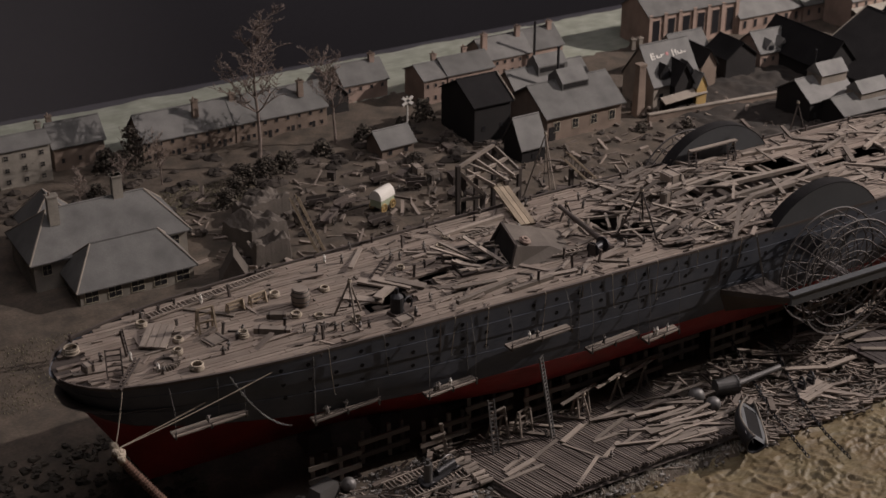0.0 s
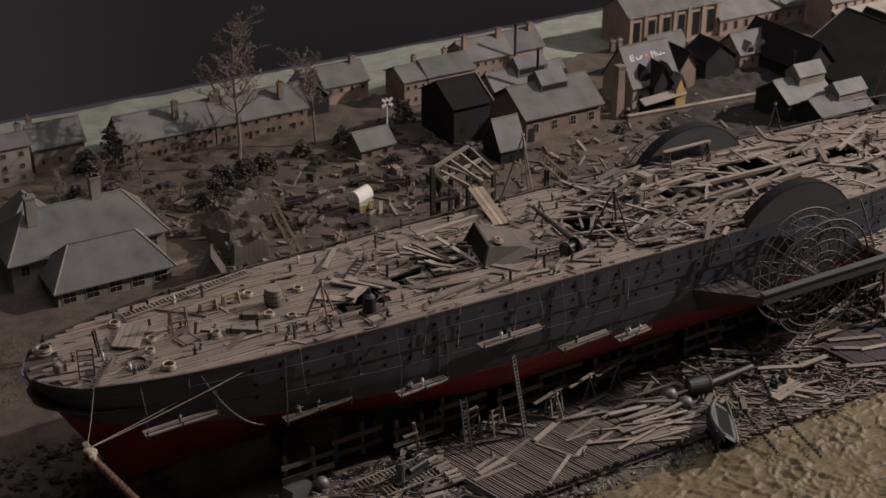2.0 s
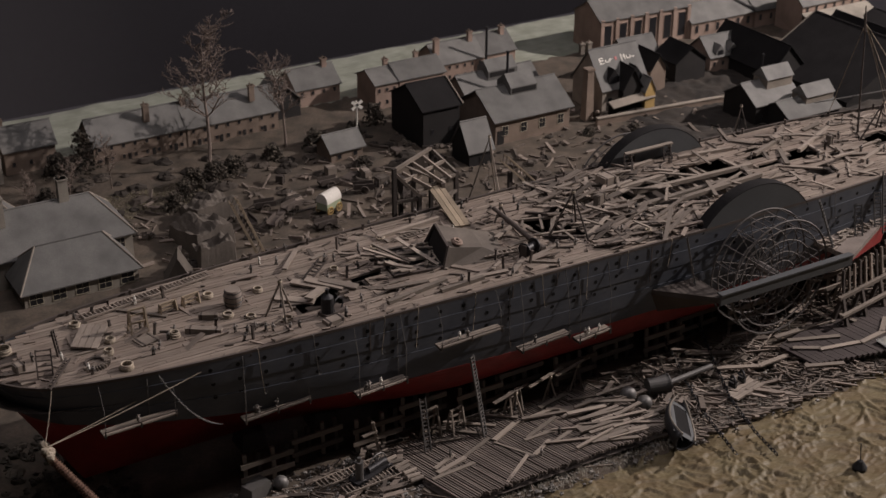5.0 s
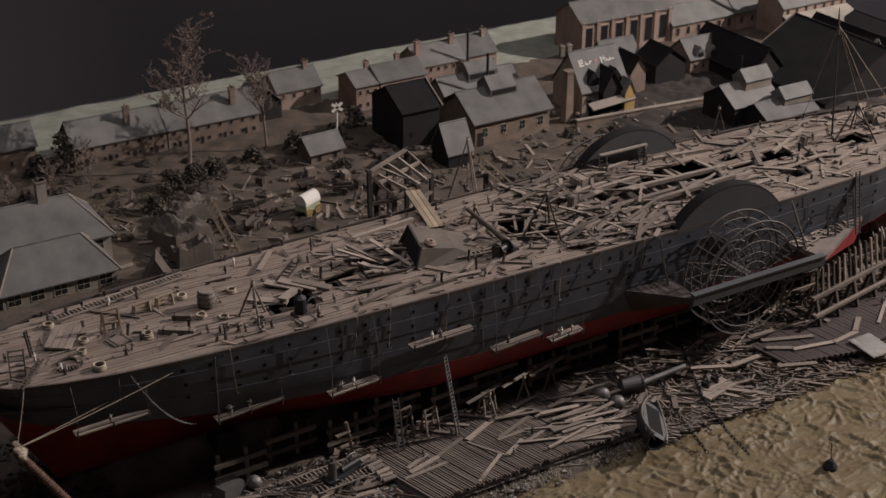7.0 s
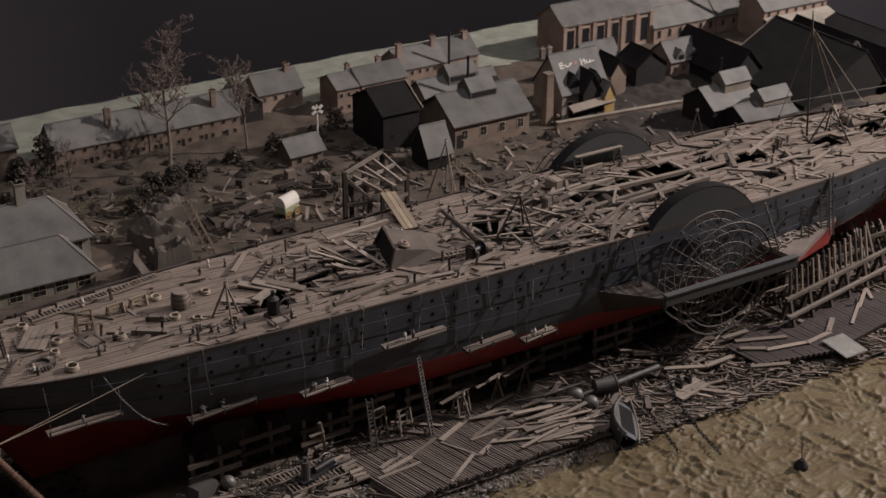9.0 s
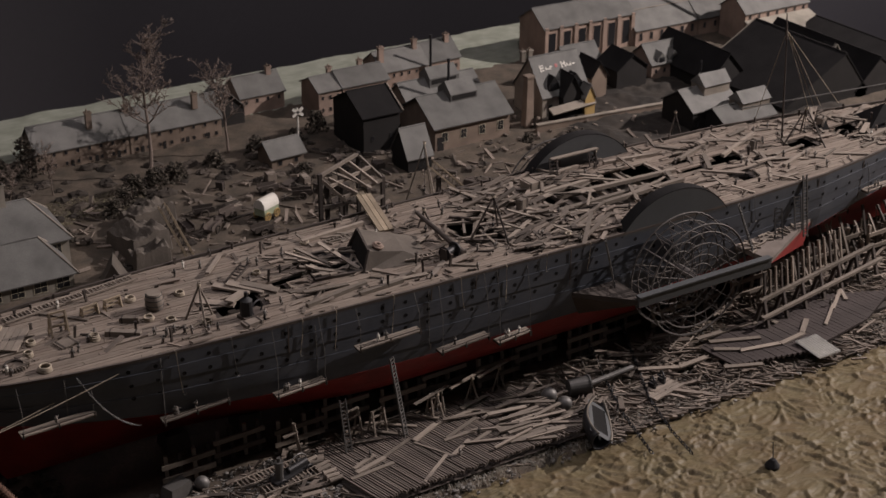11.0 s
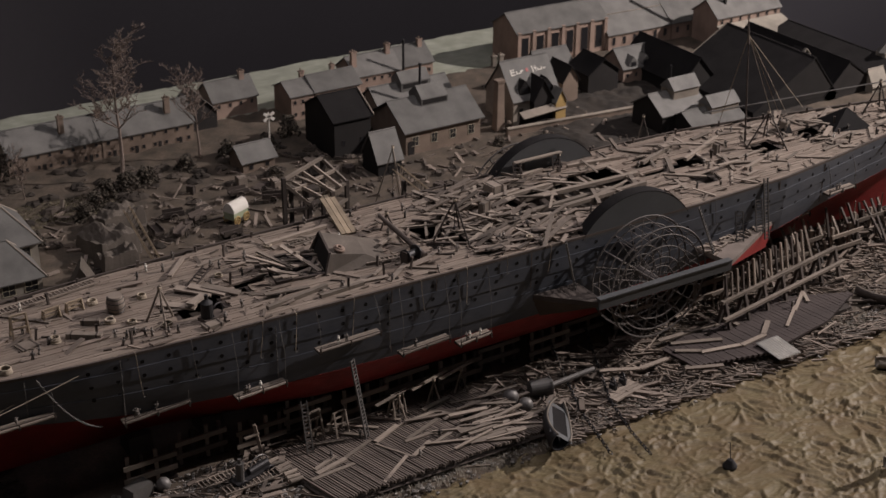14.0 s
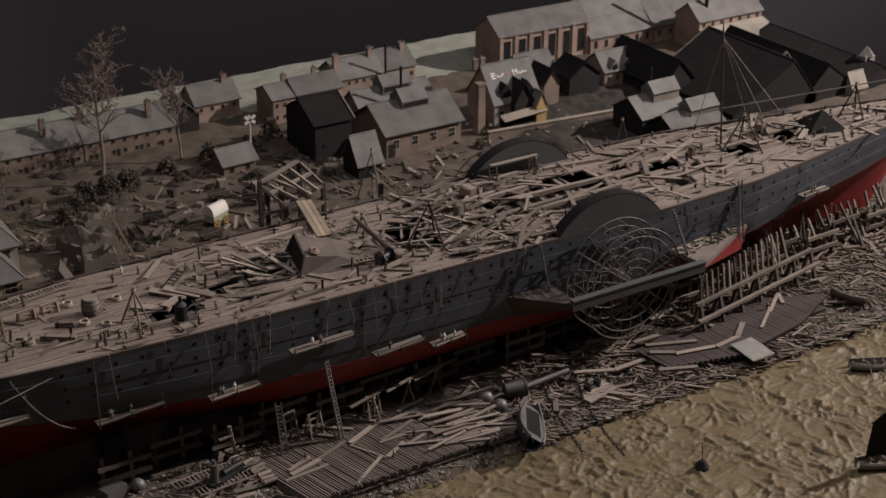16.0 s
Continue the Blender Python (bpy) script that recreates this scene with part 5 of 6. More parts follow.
wharf = thing("wharf", at(88, -21.8, -0.2), "flat wharf of dark brown boards beside the slip", "wharf")
for i in range(44):
    x = -24 + i * 1.15
    ya = interp(x, (-24, -9, 12, 25), (-5.5, -9.0, -5.4, 0.4))
    yb = interp(x, (-24, -2, 12, 25), (3.6, 8.4, 8.0, 2.0))
    part("board", Geo().box((0, (ya + yb) / 2, 0), (1.06, yb - ya, 0.5)), WHARFWOOD, wharf, m=at(x, 0, 2.7 + rnd.uniform(-0.04, 0.04), 0, 0, 8))
part("bearer", Geo().box((0, 0, 1.9), (44, 6, 1.1)), DARKWOOD, wharf)


def shore_spot(x0, x1, y0, y1):
    return rnd.uniform(x0, x1), rnd.uniform(y0, y1)


LONG = []
for i in range(10):
    ln, w, t = rnd.uniform(5, 11), rnd.uniform(0.35, 0.95), rnd.uniform(0.22, 0.36)
    LONG.append((Geo().box((0, 0, t / 2), (ln, w, t)).mesh("loose_plank", WOOD), ln, w, t))
SHORE = "loose planks on the shore"
SHORE_LABEL = "weathered grey brown plank lying on the shore"
# planks on the slip
for x, y, rz in ((-14, -19, 22), (-8, -18.6, 22), (-13.5, -20.6, 14), (-14, -22.2, 4), (-10, -13.6, -14), (0, -16.5, 24), (4, -15.2, 14), (9, -14.8, 4), (-1.5, -22, -62), (3, -24, 28), (6.5, -18.6, 20), (5, -20.6, 0), (-4, -27, 34), (16, -24.5, 6), (12, -22, -12), (20, -16.5, 30), (24, -14.5, 34), (13, -12.5, 12), (2, -11.6, -40), (-7, -12, -42), (-4, -11, -38)):
    loose_plank(x, y, 2.58, rz, SHORE, SHORE_LABEL, mesh_list=LONG)
for i in range(40):
    x, y = shore_spot(8, 27, -29, -15)
    loose_plank(x, y, 2.6 + rnd.choice((0, 0.35, 0.7)), rnd.gauss(-8, 14), SHORE, SHORE_LABEL, mesh_list=LONG)
# planks on the wharf
for x, y, rz, ln in ((71.5, -16.2, -2, 14.5), (70.7, -20.1, -21, 10.9), (73.1, -24.9, -12, 9.0), (81.2, -25.6, 7, 7.1), (86.8, -23.1, 38, 6.3), (78.8, -14.2, -89, 6.2), (82.2, -15.2, -82, 8.3), (50.4, -20.9, -25, 8.2), (57.7, -22.5, 2, 7.1), (65.4, -28.7, -22, 8.0), (66.8, -22.2, -31, 5.4), (87.2, -13.5, -22, 5.8)):
    solo("loose_plank", Geo().box((0, 0, 0.15), (ln, 1.05, 0.3)), WOOD, at(x, y, 2.86, 0, 0, rz), "long weathered plank lying on the dark wharf", "plank", SHORE)
for x, y, rz in ((78, -8, 24), (90, -6, 24), (100, -3, 26), (95, -22, 36), (101, -18, 36), (105, -15, 60)):
    loose_plank(x, y, 2.86, rz, SHORE, SHORE_LABEL, mesh_list=LONG)
sticks = Geo()
for i in range(110):
    x, y = rnd.choice((shore_spot(30, 62, -30, -9), shore_spot(96, 165, -24, 14), shore_spot(-48, -20, -24, -9), shore_spot(56, 100, -14, -4)))
    sticks.box((x, y, ground_z(x, y) + rnd.uniform(0.3, 1.1)), (rnd.uniform(4, 10), rnd.uniform(0.5, 1.1), rnd.uniform(0.2, 0.4)), rot(rnd.uniform(-8, 8), rnd.uniform(-10, 10), rnd.uniform(-60, 60)))
for i in range(2500):
    x, y = rnd.choice((shore_spot(-50, 62, -31, -9), shore_spot(28, 64, -32, -12), shore_spot(94, 175, -30, 30), shore_spot(94, 150, -28, 0), shore_spot(76, 112, -13, -4), shore_spot(58, 102, -31, -26)))
    if -20 < x < 26 and -30 < y < -11 and rnd.random() < 0.93:
        continue
    ln = rnd.uniform(4, 9) if i < 350 else rnd.uniform(0.8, 4.6)
    zz = ground_z(x, y) + rnd.uniform(0.05, 0.9)
    sticks.box((x, y, zz), (ln, rnd.uniform(0.12, 0.42), rnd.uniform(0.12, 0.4)), rot(0, rnd.uniform(-16, 16), rnd.choice((rnd.gauss(-45, 25), rnd.uniform(0, 180)))))
for i in range(420):
    x = rnd.uniform(28, 118)
    y = -31.2 + rnd.gauss(0, 1.1)
    sticks.box((x, y, max(0.3, ground_z(x, y)) + 0.2), (rnd.uniform(2, 5), rnd.uniform(0.2, 0.5), rnd.uniform(0.2, 0.45)), rot(0, rnd.uniform(-8, 8), rnd.gauss(-32, 16)))
solo("timber_debris", sticks, WOOD_STUFF, at(0, 0, 0), "broken timber scraps heaped along the shore", "timber debris", kind="stuff")

stones = Geo()
for i in range(5600):
    x = rnd.uniform(-55, 150) if i % 3 else rnd.uniform(-75, -16)
    y = rnd.gauss(-29.5, 2.0) if i % 3 and rnd.random() < 0.6 else rnd.uniform(-32, -8)
    if -20 < x < 26 and y > -28.5:
        continue
    s = rnd.uniform(0.12, 0.5)
    stones.ball((x, y, max(0, ground_z(x, y)) + s * 0.3), (s, s * rnd.uniform(0.6, 1), s * 0.7), 5, 3, 0.25, rnd)
solo("shore_rubble", stones, RUBBLE, at(0, 0, 0), "grey broken stones along the water's edge", "rubble", kind="stuff")

# corrugated sheet
sheet = Geo()
for i in range(97):
    u = i / 96
    sheet.v += [(u * 6.2, 0, 0.26 * math.sin(u * 18 * math.pi)), (u * 6.2, 6.6, 0.26 * math.sin(u * 18 * math.pi))]
sheet.f = [(2 * i, 2 * i + 2, 2 * i + 3, 2 * i + 1) for i in range(96)]
ob = solo("corrugated_sheet", sheet, ZINC, at(80.4, -34.0, 2.7, 6, 2, 3), "pale ribbed sheet of corrugated iron", "metal sheet")
sol = ob.modifiers.new("thickness", "SOLIDIFY")
sol.thickness = 0.0008


# boats and buoys
def boat(x, y, z, m, ln, w, h, label, oars=0, name="rowing_boat", material=PLASTER, dark=DARKWOOD):
    t = thing(name, m, label, "boat", "boats")
    g = Geo()
    n, k = 16, 5
    rows = []
    for i in range(n + 1):
        u = i / n
        bw = w / 2 * max(0.05, math.sin(math.pi * min(u * 0.86 + 0.1, 0.97)) ** 0.6)
        rise = 0.35 * h * (2 * u - 1) ** 2
        rows.append((u * ln - ln / 2, bw, rise))
    for px, bw, rise in rows:
        for j in range(k * 2 + 1):
            a = math.pi * j / (k * 2)
            g.v.append((px, -bw * math.cos(a) * (0.85 + 0.15 * abs(math.cos(a))), h + rise - (h + rise * 0.4) * math.sin(a) ** 0.7))
    c = k * 2 + 1
    g.f = [(i * c + j, i * c + j + 1, (i + 1) * c + j + 1, (i + 1) * c + j) for i in range(n) for j in range(c - 1)]
    hull = part("hull", g, material, t, smooth=True)
    sm = hull.modifiers.new("thickness", "SOLIDIFY")
    sm.thickness, sm.offset = 0.0025, 1
    for s in (-1, 1):
        rim = Geo().tube([(px, s * bw, h + rise) for px, bw, rise in rows], 0.02 * w + 0.1, n=6)
        part("gunwale", rim, STONE, t)
    for u in (-0.2, 0.05, 0.28):
        part("thwart", Geo().box((u * ln, 0, h * 0.72), (0.6, w * 0.86, 0.15)), dark, t)
    for i in range(oars):
        part("oar", Geo().cyl((-ln * 0.2 + i * ln * 0.22, 0, h), (-ln * 0.25 + i * ln * 0.22, -w * 1.6, h * 0.3), 0.09, n=5), WOOD, t)
    return t


b1 = boat(0, 0, 0, at(27.2, -30.2, 1.6, 34, 0, 57), 13.0, 5.4, 2.6, "grey rowing boat hauled out and tipped on its side", material=DARKIRON)
part("deck_rim", Geo().add([(-4.0, -1.6, 2.75), (4.2, -1.5, 2.75), (4.2, 1.5, 2.75), (-4.0, 1.6, 2.75), (-5.4, -2.5, 2.7), (5.4, -2.2, 2.7), (5.4, 2.2, 2.7), (-5.4, 2.5, 2.7)], [(0, 4, 5, 1), (1, 5, 6, 2), (2, 6, 7, 3), (3, 7, 4, 0)]), BOXGREY, b1, "grey side decks")
# black sheet added inside the boat to paint its shaded interior
part("well", Geo().add([(-4.0, -1.6, 2.66), (4.2, -1.5, 2.66), (4.2, 1.5, 2.66), (-4.0, 1.6, 2.66)], [(0, 1, 2, 3)]), DARKSLATE, b1, "black sheet for the shade inside the boat")
boat(0, 0, 0, at(105, -45.5, -0.7, 0, 0, -28), 13, 3.4, 1.5, "dark rowing boat with crewless oars afloat on the river", oars=4)
for i in range(5):
    figurine(101.6 + i * 1.75, -43.8 - i * 0.95, 0.05)
sb = boat(0, 0, 0, at(79, -70.6, -0.6, 0, 0, -16), 11, 3.4, 1.6, "small grey boat with a dark raised sail", name="sailing_boat")
part("mast", Geo().cyl((1.6, 0, 0.3), (1.5, 0, 14.4), 0.17, 0.1, n=7), DARKWOOD, sb)
sail = Geo()
for i in range(9):
    u = i / 8
    zt = 13.8 - 4.2 * u ** 0.8
    for j in range(9):
        v = j / 8
        sail.v.append((1.4 - 5.4 * u * (1 - 0.1 * v), 0.8 * math.sin(math.pi * u) * math.sin(math.pi * (0.3 + 0.6 * v)), 1.9 + (zt - 1.9) * v))
sail.f = [(i * 9 + j, i * 9 + j + 1, (i + 1) * 9 + j + 1, (i + 1) * 9 + j) for i in range(8) for j in range(8)]
so = part("sail", sail, BLACKWALL, sb, "dark brown cloth sail", smooth=True)
so.modifiers.new("thickness", "SOLIDIFY").thickness = 0.0006
part("gaff", Geo().cyl((1.45, 0, 13.6), (-3.8, 0.1, 9.5), 0.11, n=6), DARKWOOD, sb)
for x in (-3, -1.5):
    figurine(79 + x, -70.6 - x * 0.3, 0.3)

fb = thing("mooring_buoy", at(50, -54, -0.5), "dark conical buoy with a thin staff in the river", "buoy")
part("body", Geo().cyl((0, 0, 0), (0, 0, 0.5), 1.3, 1.35, n=16).cyl((0, 0, 0.5), (0, 0, 1.7), 1.35, 0.5, n=16), DARKIRON, fb, smooth=False)
part("staff", Geo().cyl((0, 0, 1.6), (-0.4, 0.1, 5.4), 0.09, n=6).cyl((-0.4, 0.1, 5.4), (-1.0, 0.1, 5.5), 0.07, n=5), DARKIRON, fb)

for x, y, r in ((26.6, -17.8, 1.55), (27.6, -21.4, 1.45), (-41, -10.4, 1.3)):
    t = thing("iron_buoy", at(x, y, ground_z(x, y) + r * 0.9), "round grey iron buoy lying on the shore", "buoy", "iron buoys")
    part("ball", Geo().ball((0, 0, 0), (r, r, r), 18, 12), IRON, t, smooth=True)
    part("spike", Geo().cyl((-r, 0, 0), (-r - 2.4, 0.6, -0.5), 0.2, n=6), IRON, t)
t = thing("iron_boiler", at(33, -18.5, 3.2, 0, 0, -14), "grey iron funnel lying on its side", "boiler")
part("shell", Geo().cyl((-2.2, 0, 0), (1.8, 0, 0), 1.5, 1.75, n=20).cyl((1.8, 0, 0), (2.1, 0, 0), 1.9, n=20), IRON, t)
part("pipe", Geo().cyl((2, 0, 0), (12, 2.2, 0.8), 0.55, n=10), IRON, t)
t = thing("iron_box", at(-45.5, -10.2, ground_z(-45, -10), 0, 0, 20), "square grey iron tank among the rubble", "tank")
part("body", Geo().box((0, 0, 1.3), (5, 3, 2.6), taper=0.85), IRON, t)
t = thing("winch_raft", at(47, -25, 1.6, 0, 0, 12), "plank raft carrying a small iron winch", "raft")
for i in range(6):
    part("plank", Geo().box((0, -2.5 + i, 0.3), (8, 0.92, 0.4)), WOOD, t)
for sx in (-1.2, 1.6):
    part("winch_wheel", Geo().ring((sx, 0.4, 1.9), 1.0, 0.2, rot(90, 0, 60), n=16).cyl((sx, -0.6, 1.9), (sx, 1.4, 1.9), 0.2), DARKIRON, t)
    part("winch_foot", Geo().box((sx, 0.4, 0.9), (0.5, 1.6, 1.2)), DARKIRON, t)

chain([(53, -6, 4.5), (49.6, -14, 2.6), (42.6, -28, 2.2), (41, -37, 0.5), (39.7, -44.6, 0.2)], 0.8, "heavy rusty chain running down into the river", material=DARKIRON)
chain([(43.5, -7, 4.5), (40, -17, 2.6), (35.6, -28.6, 2.0), (33.5, -40.8, 0.2)], 0.8, "heavy rusty chain running down into the river", material=DARKIRON)
ladder(aim((58, -16.5, 2.2), (71.5, -9.5, 2.6)), 13, 2.2, WOOD, "wide timber skid like a ladder beside the wheel", step=0.95, name="skid")
ladder(aim((38, -17.5, 2.2), (41, -10, 4)), 7, 3, WOOD, "small timber rack among the debris", step=1.6, name="rack")
ladder(aim((-36, -13.8, 2.4), (-22, -13, 2.6)), 14, 2.4, WOOD, "timber track laid on the rubble", step=0.8, name="skid")
ladder(aim((-33, -17.5, 2.4), (-19, -17, 2.6)), 14, 2.4, WOOD, "timber track laid on the rubble", step=0.8, name="skid")
for x, y, h in ((-12, -11, 6.5), (-7, -11.4, 5.2), (5, -11.8, 5.4)):
    trestle(x, y, 1.9, 12, 2.6, h, WOOD)
for x, y, rz in ((4, -12.4, 16), (12.5, -11.0, 16), (19, -10.4, 16)):
    loose_plank(x, y, 7.2, rz, SHORE, "plank resting on trestles beneath the hull", k=2, mesh_list=LONG)
    tripod(x + 1, y, 1.9, 1.6, 5.0, WOOD, "splayed timber trestle under a walkway plank", 40, name="trestle", group="trestles")
for x, y in ((-30, -12), (-32.5, -11.5), (-4.5, -15), (-12.5, -18.5), (1.5, -26), (8, -22), (62, -10.5), (66, -9), (72, -7.6), (78, -9), (84, -7), (98, -19)):
    figurine(x, y, 2.6 if -22 < x < 26 else ground_z(x, y) + 0.8 if x < 58 else 2.95)
for i in range(40):
    x, y = shore_spot(84, 170, -6, 24)
    solo("yard_pole", Geo().cyl((0, 0, 0), (rnd.uniform(-1.5, 1.5), rnd.uniform(-1.5, 1.5), rnd.uniform(4, 11)), 0.22, 0.15, n=6), WOOD, at(x, min(y, side_y(min(x, 165), 12) - 2), 1.0), "bare upright pole among the stern scaffolding", "pole", "scaffold poles")
boat(0, 0, 0, at(117, -24, 1.6, 30, 0, 110), 8, 2.6, 1.5, "dark dinghy pulled up among the timber", material=DARKWOOD)

# props leaning on the stern and timber stacked under them
for i in range(26):
    x = 98 + i * 2.7 + rnd.uniform(-0.8, 0.8)
    yh = side_y(min(x, 164), 14)
    solo("hull_prop", Geo().beam((rnd.uniform(-2, 2), -rnd.uniform(4, 9), 0), (0, -0.6, rnd.uniform(8, 12)), 0.5, 0.5), rnd.choice((WOOD, WOOD, DARKWOOD)), at(x, yh, 1.0), "rough timber prop leaning against the ship's stern", "prop", "hull props")
stern = Geo()
for i in range(420):
    x = rnd.uniform(98, 170)
    back = rnd.uniform(0.5, 12)
    y = side_y(min(x, 164), 12) - back
    stern.box((x, y, ground_z(x, y) + rnd.uniform(0.2, 1) * max(0.6, 5.5 - back * 0.5)), (rnd.uniform(2, 8), rnd.uniform(0.25, 0.7), rnd.uniform(0.2, 0.5)), rot(rnd.uniform(-10, 10), rnd.uniform(-14, 14), rnd.choice((rnd.gauss(15, 18), rnd.gauss(-50, 25)))))
solo("stern_timber", stern, WOOD_STUFF, at(0, 0, 0), "heaped broken timber under the ship's stern", "timber debris", kind="stuff")

# pumping engine, log crib and dark brush near the bow
pe = thing("pumping_engine", at(-26.5, -15.5, 1.9, 0, 0, 18), "small grey wheeled pumping engine on the shore", "engine")
part("frame", Geo().box((0, 0, 0.9), (8.5, 2.4, 0.4)), DARKIRON, pe)
part("boiler", Geo().cyl((-2.8, 0, 1.0), (-2.8, 0, 4.6), 0.75, n=12).cyl((-2.8, 0, 4.6), (-2.8, 0, 5.4), 0.35, n=10), IRON, pe)
part("barrel_tank", Geo().cyl((-0.8, 0, 1.7), (3.6, 0, 1.7), 0.6, n=12), DARKIRON, pe)
part("hoop_frame", Geo().ring((1.6, 0, 1.6), 2.2, 0.14, rot(90), n=20, k=5, a0=0, a1=math.pi), IRON, pe)
for k in range(5):
    a = math.pi * (k + 0.5) / 5
    part("strut", Geo().cyl((1.6, 0, 1.6), (1.6 + 2.2 * math.cos(a), 0, 1.6 + 2.2 * math.sin(a)), 0.08, n=5), IRON, pe)
for sx in (-3.2, 3.0):
    for sy in (-1.35, 1.35):
        part("wheel", Geo().ring((sx, sy, 0.85), 0.7, 0.16, rot(90), n=16, k=5).cyl((sx, sy - 0.15, 0.85), (sx, sy + 0.15, 0.85), 0.22), DARKIRON, pe)
crib = thing("log_crib", at(-21.5, -14.5, 1.2), "stepped crib of short brown logs beside the slip", "log crib")
LOG = Geo().cyl((-1.3, 0, 0), (1.3, 0, 0), 0.42, 0.38, n=9).mesh("log", WOOD)
for k in range(22):
    part("log", LOG, None, crib, m=at(-1.0 + rnd.uniform(-0.4, 0.4) + 0.1 * k, 6.5 - 0.62 * k, 1.0 + 0.55 * (k % 2) + rnd.uniform(-0.1, 0.15), 0, rnd.uniform(-6, 6), rnd.uniform(-12, 12)))
ps = thing("prop_post", at(-22.5, -11.8, 1.2), "leaning timber prop with a short cross board", "prop")
part("post", Geo().beam((0, 0, 0), (-1.2, 0.6, 8.4), 0.55, 0.55), WOOD, ps)
part("cross_board", Geo().beam((-3.4, 0.2, 6.4), (-0.6, 0.3, 6.7), 0.7, 0.25), WOOD, ps)
brush = Geo()
for i in range(900):
    x, y = rnd.uniform(-104, -62), rnd.uniform(-30, 26)
    if (x + 84) ** 2 / 500 + (y - 4) ** 2 / 60 < 0.2:
        continue
    k = rnd.uniform(0.25, 0.9)
    brush.ball((x, y, ground_z(x, y) + k * 0.4), (k * 1.3, k, k * 0.8), 6, 4, 0.4, rnd)
solo("brush", brush, LEAF, at(0, 0, 0), "dark scrub and clods on the shore before the bow", "scrub", kind="stuff")

# pale reeds at the water's edge
reeds = Geo()
for i in range(2600):
    x, y = rnd.choice(((rnd.uniform(-18, 26), rnd.gauss(-31, 1.2)), (rnd.uniform(88, 112), rnd.gauss(-28.5, 1.6)), (rnd.uniform(28, 62), rnd.gauss(-30.5, 0.9))))
    z = max(0.0, ground_z(x, y))
    a, ln = rnd.uniform(0, 6.28), rnd.uniform(0.5, 1.5)
    reeds.add([(x - 0.07, y, z), (x + 0.07, y, z), (x + ln * 0.7 * math.cos(a), y + ln * 0.7 * math.sin(a), z + ln)], [(0, 1, 2)])
solo("reeds", reeds, REED, at(0, 0, 0), "pale dry reeds along the muddy edge", "reeds", kind="stuff")

# the yard behind the ship
def bare_tree(x, y, h, spread, label, seed, depth=5, z=-1.2, name="tree"):
    r = random.Random(seed)
    t = thing(name, at(x, y, z), label, "tree", "bare trees")
    trunk, twigs = Geo(), Geo()

    def grow(p, d, ln, rad, level):
        segs = 9 if level == 0 else 4
        q = Vector(p)
        for i in range(segs):
            d = (d + Vector((r.uniform(-1, 1), r.uniform(-1, 1), r.uniform(-0.5, 0.6))) * (0.1 if level == 0 else 0.32)).normalized()
            e = q + d * ln / segs
            (trunk if level < 2 else twigs).cyl(q, e, rad * (1 - 0.7 * i / segs), rad * (1 - 0.7 * (i + 1) / segs), n=7 if level < 2 else 4, caps=False)
            q = e
            if level < depth - 1 and (i > 2 if level == 0 else True):
                for _ in range(3 if level == 0 else 2 if level == 1 else 1):
                    a = r.uniform(0, 6.28)
                    nd = (d * 0.55 + Vector((math.cos(a), math.sin(a), r.uniform(0.0, 0.6))) * spread).normalized()
                    grow(q, nd, (h * 0.42 if level == 0 else ln * 0.52) * r.uniform(0.6, 1.1) * (1 - 0.4 * i / segs), max(rad * (0.5 if level == 0 else 0.6) * (1 - 0.6 * i / segs), 0.1), level + 1)

    grow((0, 0, 0), Vector((0, 0, 1)), h, h * 0.017, 0)
    part("trunk", trunk, BARK, t)
    part("crown", twigs, BARK, t, "tangle of thin bare twigs")


bare_tree(3.2, 125, 33, 0.9, "tall bare tree with a leaning crown of twigs", 5, 5)
bare_tree(26.4, 129.5, 23, 0.8, "small bare tree by the road", 11, 4)
bare_tree(-22, 127, 12, 0.9, "small bare tree by the road", 4, 3)
bare_tree(-33, 126, 11, 0.9, "small bare tree by the road", 9, 3)
bare_tree(-44, 122, 10, 0.9, "small bare tree by the road", 19, 3)


def shrub(x, y, r, h, seed, z=-1.0, n=260):
    q = random.Random(seed)
    t = thing("shrub", at(x, y, z), "dark dry shrub of small clumps", "shrub", "shrubs")
    g, s = Geo(), Geo()
    for i in range(n):
        a, u = q.uniform(0, 6.28), q.random() ** 0.6
        zz = q.random() ** 0.8
        p = (r * u * math.cos(a) * (1.15 - zz * 0.75), r * u * math.sin(a) * (1.15 - zz * 0.75), h * zz)
        k = q.uniform(0.15, 0.5)
        g.ball(p, (k, k, k * 0.8), 5, 3, 0.4, q)
    for i in range(9):
        a = q.uniform(0, 6.28)
        s.cyl((0, 0, 0), (r * 0.8 * math.cos(a), r * 0.8 * math.sin(a), h * q.uniform(0.6, 1)), 0.15, 0.04, n=5)
    part("crown", g, LEAF, t)
    part("stem", s, BARK, t)


for i, (x, y, r, h) in enumerate(((-24, 141, 4.5, 11), (-31, 142, 3.5, 6), (-4, 118, 4, 5), (2, 119, 4.5, 5), (8, 121, 4, 4.5), (-9, 112, 3, 5), (-13, 108, 3, 4.5), (-28, 100, 2.5, 4), (20, 124, 3, 4), (33, 126, 3.5, 5), (54, 132, 3.5, 6), (45, 127, 3, 4.5), (38, 108, 2.5, 3), (-38, 128, 2.5, 3.5), (100, 96, 2, 2.5), (112, 92, 2, 2.5))):
    shrub(x, y, r, h, 30 + i)

